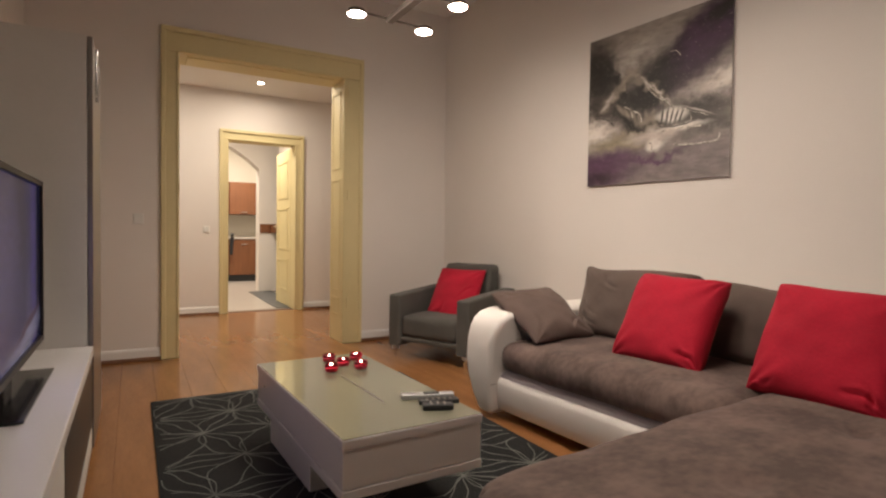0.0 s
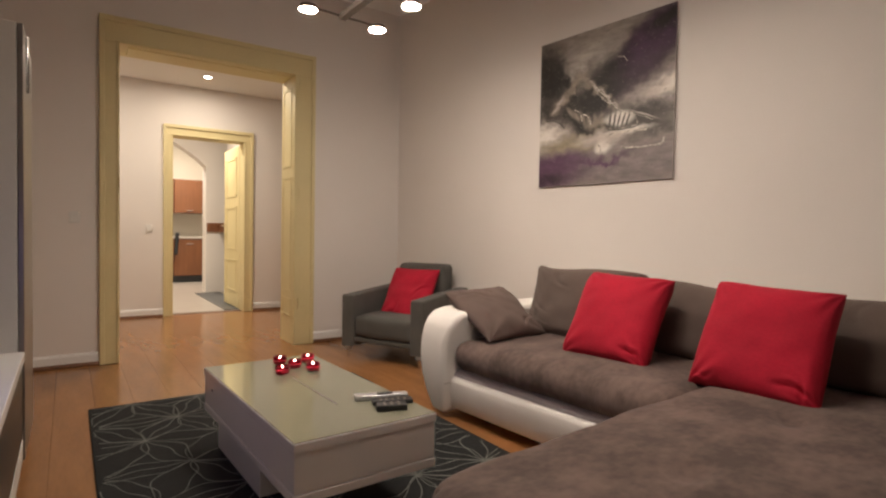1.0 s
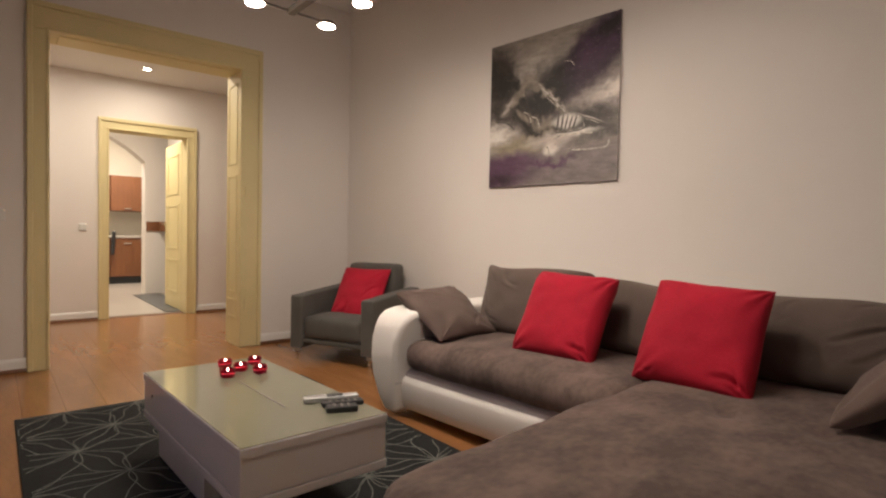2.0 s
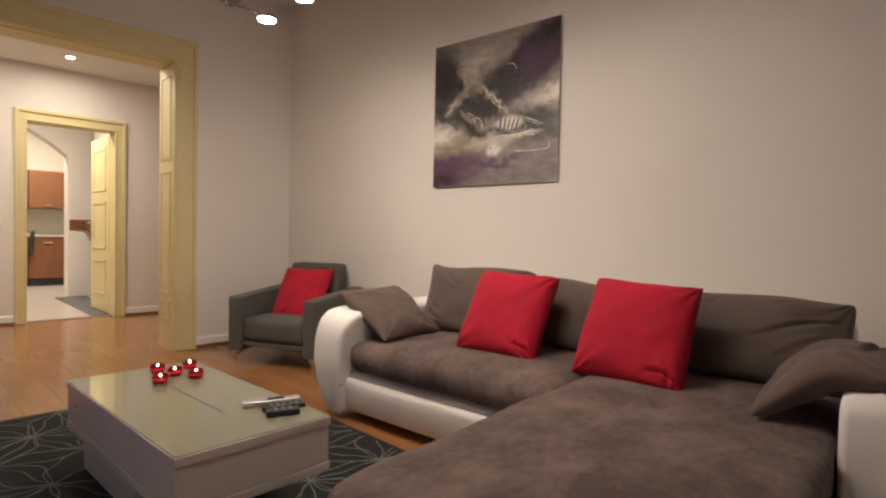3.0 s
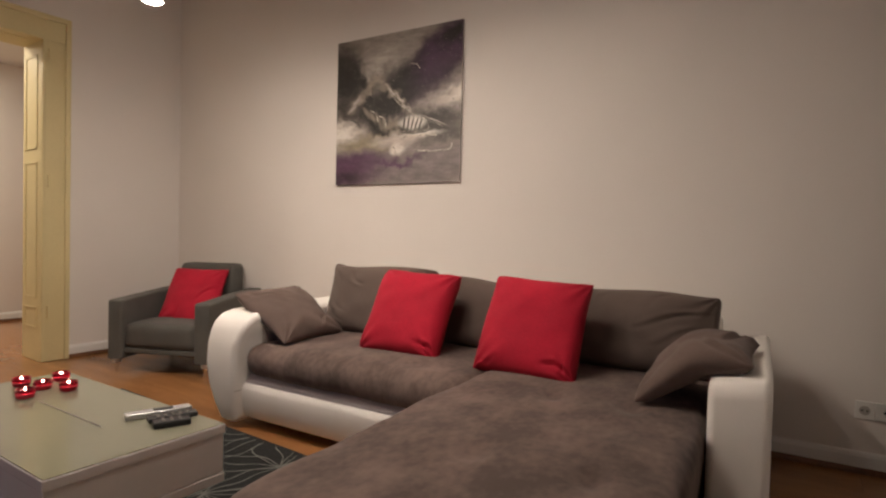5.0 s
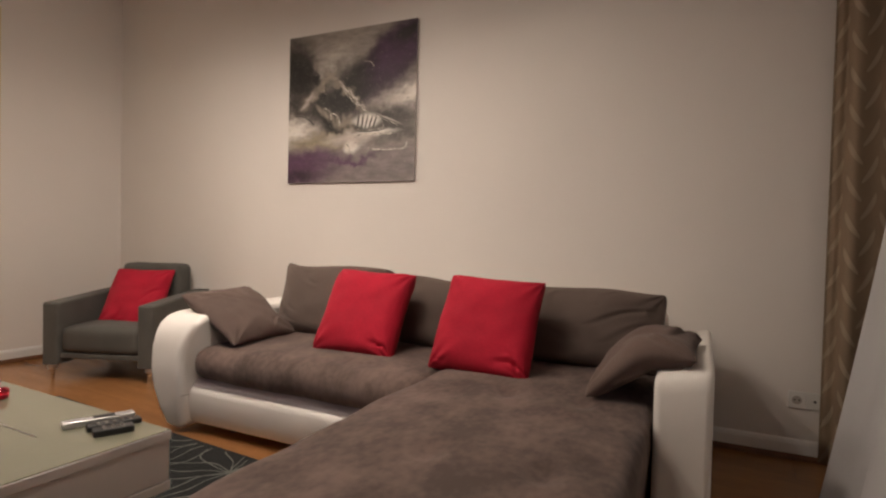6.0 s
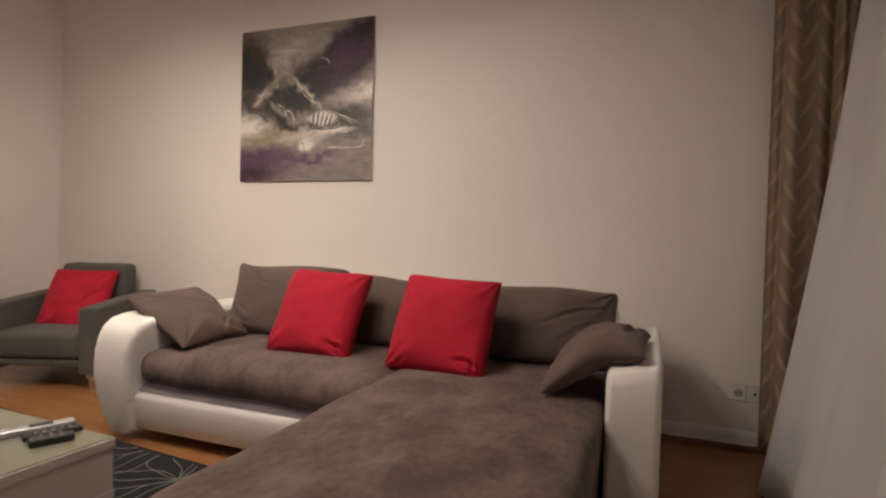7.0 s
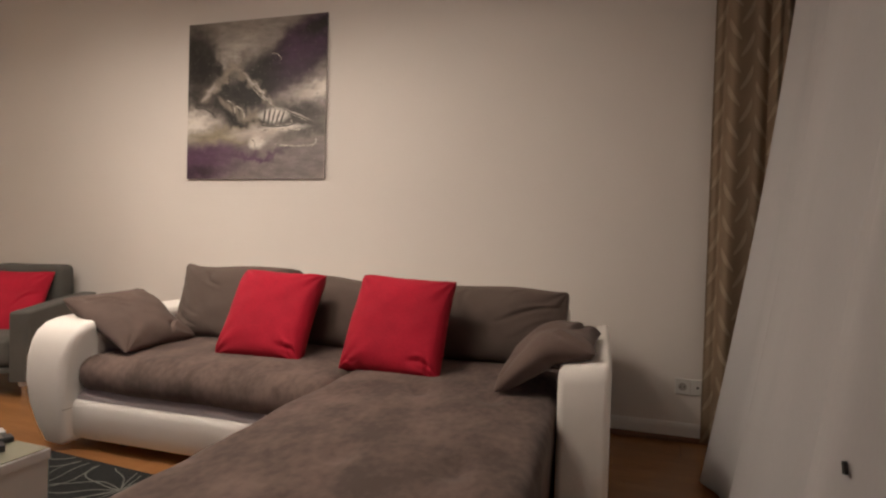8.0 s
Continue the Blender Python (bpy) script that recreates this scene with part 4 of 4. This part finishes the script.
M_IMPASTO = mat("pale_thick_paint", (0.50, 0.46, 0.40), 0.6, vary=0.6, scale=30, fine=160, bump=0.001, span=(0.6, 0.9))
M_TARRY = mat("black_thick_paint", (0.02, 0.019, 0.018), 0.5, vary=0.3, scale=30, fine=160, bump=0.001)
for u0, v0, u1, v1, bow, w, tone in (
        (0.44, 0.64, 0.645, 0.435, 0.02, 0.005, 0), (0.46, 0.60, 0.58, 0.49, -0.03, 0.004, 0), (0.645, 0.435, 0.87, 0.355, 0.02, 0.004, 0),
        (0.66, 0.215, 0.90, 0.205, -0.03, 0.009, 0), (0.90, 0.205, 0.94, 0.245, -0.3, 0.009, 0), (0.70, 0.43, 0.77, 0.345, 0.15, 0.005, 0),
        (0.56, 0.305, 0.83, 0.300, 0.02, 0.008, 0), (0.56, 0.335, 0.78, 0.335, -0.05, 0.006, 1), (0.06, 0.46, 0.22, 0.39, 0.12, 0.006, 1),
        (0.485, 0.25, 0.50, 0.19, 0.3, 0.008, 0), (0.37, 0.46, 0.43, 0.38, 0.2, 0.006, 0), (0.30, 0.50, 0.36, 0.42, 0.2, 0.006, 0), (0.62, 0.775, 0.69, 0.735, 0.2, 0.004, 0)):
    brush(bow_line(u0, v0, u1, v1, bow), w, M_TARRY if tone else M_IMPASTO)

# ---- television wall unit ----
tvb = thing("tv_board", Matrix.Identity(4), "low white gloss television board with black glass drawer front", "tv board")
FX, TVZ = -0.146, 0.5
part("top", box(-0.62, 0.60, TVZ - 0.04, FX, 2.724, TVZ, bevel=0.003), M_LACQ, tvb)
part("body", box(-0.62, 0.62, 0.06, FX - 0.03, 2.72, TVZ - 0.041, bevel=0.002), M_LACQ, tvb)
part("plinth", box(-0.60, 0.64, 0.0, FX - 0.06, 2.70, 0.059), M_MATTE, tvb)
d = part("drawer_front", box(FX - 0.028, 0.64, 0.08, FX - 0.006, 1.66, TVZ - 0.05, bevel=0.003), M_FRONT, tvb)
part("handle", box(FX - 0.004, 1.0, 0.36, FX + 0.012, 1.3, 0.372, bevel=0.003), M_CHROME, d)
d = part("glass_front", box(FX - 0.028, 1.67, 0.16, FX - 0.006, 2.70, TVZ - 0.05, bevel=0.003), M_SMOKE, tvb, "black glass drawer front")
part("lower_front", box(FX - 0.028, 1.67, 0.075, FX - 0.005, 2.70, 0.157, bevel=0.003), M_FRONT, tvb)

cab = thing("tall_cabinet", Matrix.Identity(4), "tall white gloss cabinet with chrome bar handle", "cabinet")
part("body", box(-0.62, 2.73, 0.0, FX - 0.022, 3.33, 1.80, bevel=0.003), M_FRONT, cab)
d = part("door", box(FX - 0.020, 2.733, 0.06, FX, 3.327, 1.797, bevel=0.003), M_ALU, cab, "grey reflecting door front")
bm = cyl(2.86, FX + 0.008, 1.55, 1.78, 0.006, seg=12)
for v in bm.verts:
    v.co.x, v.co.y = v.co.y, v.co.x
bm = box(FX - 0.001, 2.854, 1.57, FX + 0.008, 2.866, 1.582, bm=bm)
bm = box(FX - 0.001, 2.854, 1.745, FX + 0.008, 2.866, 1.757, bm=bm)
part("handle", bm, M_CHROME, d, "chrome bar handle")

M_SCREEN = painted("television_picture", 0.936, 0.56, (0.025, 0.028, 0.12), (
    ((0.075, 0.055, 0.27), 0.86, 0.5, 0.07, 0.6, 0, 0.6, 0.06),
    ((0.012, 0.012, 0.03), 0.95, 0.5, 0.04, 0.7, 0, 0.7, 0.05),
    ((0.13, 0.12, 0.26), 0.73, 0.35, 0.05, 0.4, 6, 0.8, 0.12),
    ((0.02, 0.02, 0.06), 0.62, 0.7, 0.10, 0.4, 8, 0.8, 0.15),
    ((0.30, 0.28, 0.42), 0.66, 0.08, 0.36, 0.07, 12, 0.7, 0.10),
    ((0.10, 0.04, 0.08), 0.74, 0.16, 0.30, 0.02, 14, 0.6, 0.05),
    ((0.12, 0.11, 0.24), 0.28, 0.5, 0.26, 0.4, 0, 0.9, 0.20),
), glows=0.42, axes=(1, 2), origin=(0.5, -1.06))
tv = thing("television", pose(-0.30, 2.01, 0), "slim black television showing a bluish picture", "television")
part("housing", box(-0.045, -0.48, 0.580, -0.004, 0.48, 1.166, bevel=0.004), M_BLACK, tv)
part("screen", box(-0.0035, -0.468, 0.595, 0.0, 0.468, 1.154), M_SCREEN, tv, "lit bluish screen")
for lip in (box(0.0, 0.462, 0.581, 0.011, 0.479, 1.165), box(0.0, -0.479, 0.581, 0.011, -0.462, 1.165),
            box(0.0, -0.461, 1.148, 0.011, 0.461, 1.165), box(0.0, -0.461, 0.581, 0.011, 0.461, 0.600)):
    part("bezel", lip, M_MATTE, tv, "raised black bezel")
part("neck", box(-0.05, -0.06, 0.508, -0.02, 0.06, 0.60, bevel=0.004), M_BLACK, tv)
part("stand_plate", box(-0.20, -0.305, TVZ + 0.0005, 0.06, 0.305, TVZ + 0.009, bevel=0.003), M_BLACK, tv, "black glass stand plate")

# ---- curtains ----


def leafy(name, ground, leaf, cell_u, cell_v):
    """Woven pale leaves, leaning one way in every other column."""
    m = mat(name, ground, 0.8, vary=0.12, fine=200, bump=0.0008)
    N, L = m.node_tree.nodes, m.node_tree.links

    def calc(op, a, b=0.0, c=0.0):
        k = N.new("ShaderNodeMath")
        k.operation = op
        for n, v in enumerate((a, b, c)):
            if isinstance(v, (int, float)):
                k.inputs[n].default_value = v
            else:
                L.new(v, k.inputs[n])
        return k.outputs[0]

    uv, sp = N.new("ShaderNodeUVMap"), N.new("ShaderNodeSeparateXYZ")
    L.new(uv.outputs[0], sp.inputs[0])
    cu = calc("MULTIPLY", sp.outputs[0], 1 / cell_u)
    par = calc("MODULO", calc("FLOOR", cu), 2.0)
    sign = calc("MULTIPLY_ADD", par, -2.0, 1.0)
    cv = calc("ADD", calc("MULTIPLY", sp.outputs[1], 1 / cell_v), calc("MULTIPLY", par, 0.5))
    x = calc("MULTIPLY", calc("MULTIPLY", calc("SUBTRACT", calc("FRACT", cu), 0.5), cell_u), sign)
    y = calc("MULTIPLY", calc("SUBTRACT", calc("FRACT", cv), 0.5), cell_v)
    bend = calc("MULTIPLY", calc("MULTIPLY", y, y), 3.0)
    a = calc("ADD", calc("SUBTRACT", calc("MULTIPLY", x, 0.83), calc("MULTIPLY", y, 0.55)), bend)
    b = calc("ADD", calc("MULTIPLY", x, 0.55), calc("MULTIPLY", y, 0.83))
    a, b = calc("MULTIPLY", a, 1 / 0.011), calc("MULTIPLY", b, 1 / 0.068)
    rad = calc("ADD", calc("MULTIPLY", a, a), calc("MULTIPLY", b, b))
    mr = N.new("ShaderNodeMapRange")
    mr.inputs["From Min"].default_value, mr.inputs["From Max"].default_value = 1.2, 0.7
    L.new(rad, mr.inputs["Value"])
    bs = N["Principled BSDF"]
    old = bs.inputs["Base Color"].links[0].from_socket
    mx = N.new("ShaderNodeMix")
    mx.data_type = "RGBA"
    L.new(mr.outputs[0], mx.inputs["Factor"])
    L.new(old, mx.inputs["A"])
    mx.inputs["B"].default_value = (*leaf, 1)
    L.new(mx.outputs["Result"], bs.inputs["Base Color"])
    return m


M_DRAPE = leafy("brown_patterned_drape", (0.235, 0.168, 0.110), (0.345, 0.272, 0.192), 0.078, 0.155)
M_SHEER = mat("white_sheer_voile", (0.50, 0.495, 0.50), 0.9, vary=0.04, fine=220, stretch=(1, 1, 0.15))


def drape(name, material, path, ztop, zbot, flare, amp, waves, label, nz=24, nu=120):
    """Cloth hung from a line, with folds that open towards the hem and lean out by flare."""
    bm = bmesh.new()
    (x0, y0), (x1, y1) = path
    ln = math.hypot(x1 - x0, y1 - y0)
    nx, ny = -(y1 - y0) / ln, (x1 - x0) / ln
    grid = []
    for k in range(nz + 1):
        s = k / nz
        z = ztop + (zbot - ztop) * s
        row = []
        for i in range(nu + 1):
            u = i / nu
            ph = u * waves * math.tau + 0.9 * math.sin(u * 9.0) + 0.25 * s
            w = amp * (0.55 + 0.45 * s) * math.sin(ph) + amp * 0.35 * math.sin(2.3 * ph + 1)
            out = flare * s ** 1.5 + w
            row.append(bm.verts.new((x0 + (x1 - x0) * u + nx * out, y0 + (y1 - y0) * u + ny * out, z)))
        grid.append(row)
    for k in range(nz):
        for i in range(nu):
            bm.faces.new((grid[k][i], grid[k][i + 1], grid[k + 1][i + 1], grid[k + 1][i]))
    lay = bm.loops.layers.uv.new("UVMap")
    place = {v: (i / nu * ln * 1.35, ztop + (zbot - ztop) * k / nz) for k, row in enumerate(grid) for i, v in enumerate(row)}
    for f in bm.faces:
        for lp in f.loops:
            lp[lay].uv = place[lp.vert]
    ob = tagged(part(name, bm, material, smooth=True), label, "curtain")
    md = ob.modifiers.new("thickness", "SOLIDIFY")
    md.thickness = 0.003
    return ob


drape("patterned_curtain", M_DRAPE, ((2.93, -0.275), (2.86, -0.66)), 2.98, 0.03, -0.0, 0.030, 2.4, "brown curtain with woven pale leaf trellis by the window", nu=80)
drape("sheer_curtain", M_SHEER, ((2.78, -0.625), (0.10, -0.625)), 2.98, 0.02, -0.325, 0.042, 5.2, "white sheer curtain flaring into the room", nu=260)
rod = thing("curtain_rail", Matrix.Identity(4), "white ceiling curtain rail over the window", "curtain rail")
part("track", box(0.1, -0.70, 2.985, 2.95, -0.42, 3.03, bevel=0.004), M_TRIM, rod)
part("bracket", box(1.4, -0.62, 3.03, 1.44, -0.5, CEIL), M_TRIM, rod)

clip = thing("curtain_clip", pose(1.213, -0.361, 0.593, 8, 12, 40), "small dark clip pinned to the sheer curtain", "clip")
part("jaw", box(-0.003, -0.0045, -0.012, 0.003, -0.0005, 0.012, bevel=0.001), M_MATTE, clip)
part("jaw", box(-0.003, 0.0005, -0.012, 0.003, 0.0045, 0.012, bevel=0.001), M_MATTE, clip)
part("spring", cyl(0, 0, -0.0025, 0.0025, 0.004, seg=12, axis="x"), M_STRIP, clip)
win = thing("window_1", Matrix.Identity(4), "dark night window behind the sheer curtain", "window", kind="structure")
for x0, x1, z0, z1 in ((0.5, 0.57, 0.85, 2.5), (2.43, 2.5, 0.85, 2.5), (1.465, 1.535, 0.92, 2.43), (0.57, 2.43, 0.85, 0.92), (0.57, 2.43, 2.43, 2.5)):
    part("window_frame", box(x0, WIN - 0.12, z0, x1, WIN - 0.05, z1, bevel=0.004), M_TRIM, win)
M_PANE = mat("night_glass", (0.02, 0.025, 0.03), 0.04, vary=0.1)
for x0 in (0.57, 1.535):
    part("pane", box(x0, WIN - 0.09, 0.92, x0 + 0.895, WIN - 0.08, 2.43), M_PANE, win)
part("window_sill", box(0.45, WIN - 0.05, 0.82, 2.55, WIN + 0.12, 0.848, bevel=0.006), M_TRIM, win)

# ---- floor planks ----
def planks(floor_ob, x0, x1, y0, y1, w, ln, seed):
    """Single boards with eased edges over the joint bed, on shared meshes."""
    rnd = random.Random(seed)
    data = {}
    for c in range(math.ceil((x1 - x0) / w)):
        xa, xb = x0 + c * w, min(x0 + (c + 1) * w, x1)
        y = y0 - rnd.uniform(0, ln * 0.9)
        while y < y1:
            ya, yb = max(y, y0), min(y + ln, y1)
            y += ln
            if yb - ya < 0.03:
                continue
            key = (round(xb - xa, 3), round(yb - ya, 3))
            if key not in data:
                g = 0.0002
                bm = bmesh.new()
                e = 0.0006
                lo = [bm.verts.new(p) for p in ((g, g, -0.012), (key[0] - g, g, -0.012), (key[0] - g, key[1] - g, -0.012), (g, key[1] - g, -0.012))]
                mi = [bm.verts.new((v.co.x, v.co.y, -e)) for v in lo]
                hi = [bm.verts.new(p) for p in ((g + e, g + e, 0), (key[0] - g - e, g + e, 0), (key[0] - g - e, key[1] - g - e, 0), (g + e, key[1] - g - e, 0))]
                for r0, r1 in ((lo, mi), (mi, hi)):
                    for k in range(4):
                        bm.faces.new((r0[k], r0[(k + 1) % 4], r1[(k + 1) % 4], r1[k]))
                bm.faces.new(hi)
                me = bpy.data.meshes.new("plank")
                bm.to_mesh(me)
                bm.free()
                me.materials.append(M_FLOOR)
                data[key] = me
            ob = new("plank", data[key])
            ob.parent = floor_ob
            ob.location = (xa, ya, 0)


floor_ob = bpy.data.objects["floor"]
planks(floor_ob, LEFT, 3.1, WIN, OY, 0.19, 1.25, 3)
planks(floor_ob, LEFT - 0.2, 3.4, OY, H, 0.19, 1.25, 5)
planks(bpy.data.objects["floor_hall"], LEFT - 1.2, LEFT - 0.2, OY, H, 0.19, 1.25, 8)
planks(bpy.data.objects["floor_hall"], 3.4, 4.0, OY, H, 0.19, 1.25, 9)
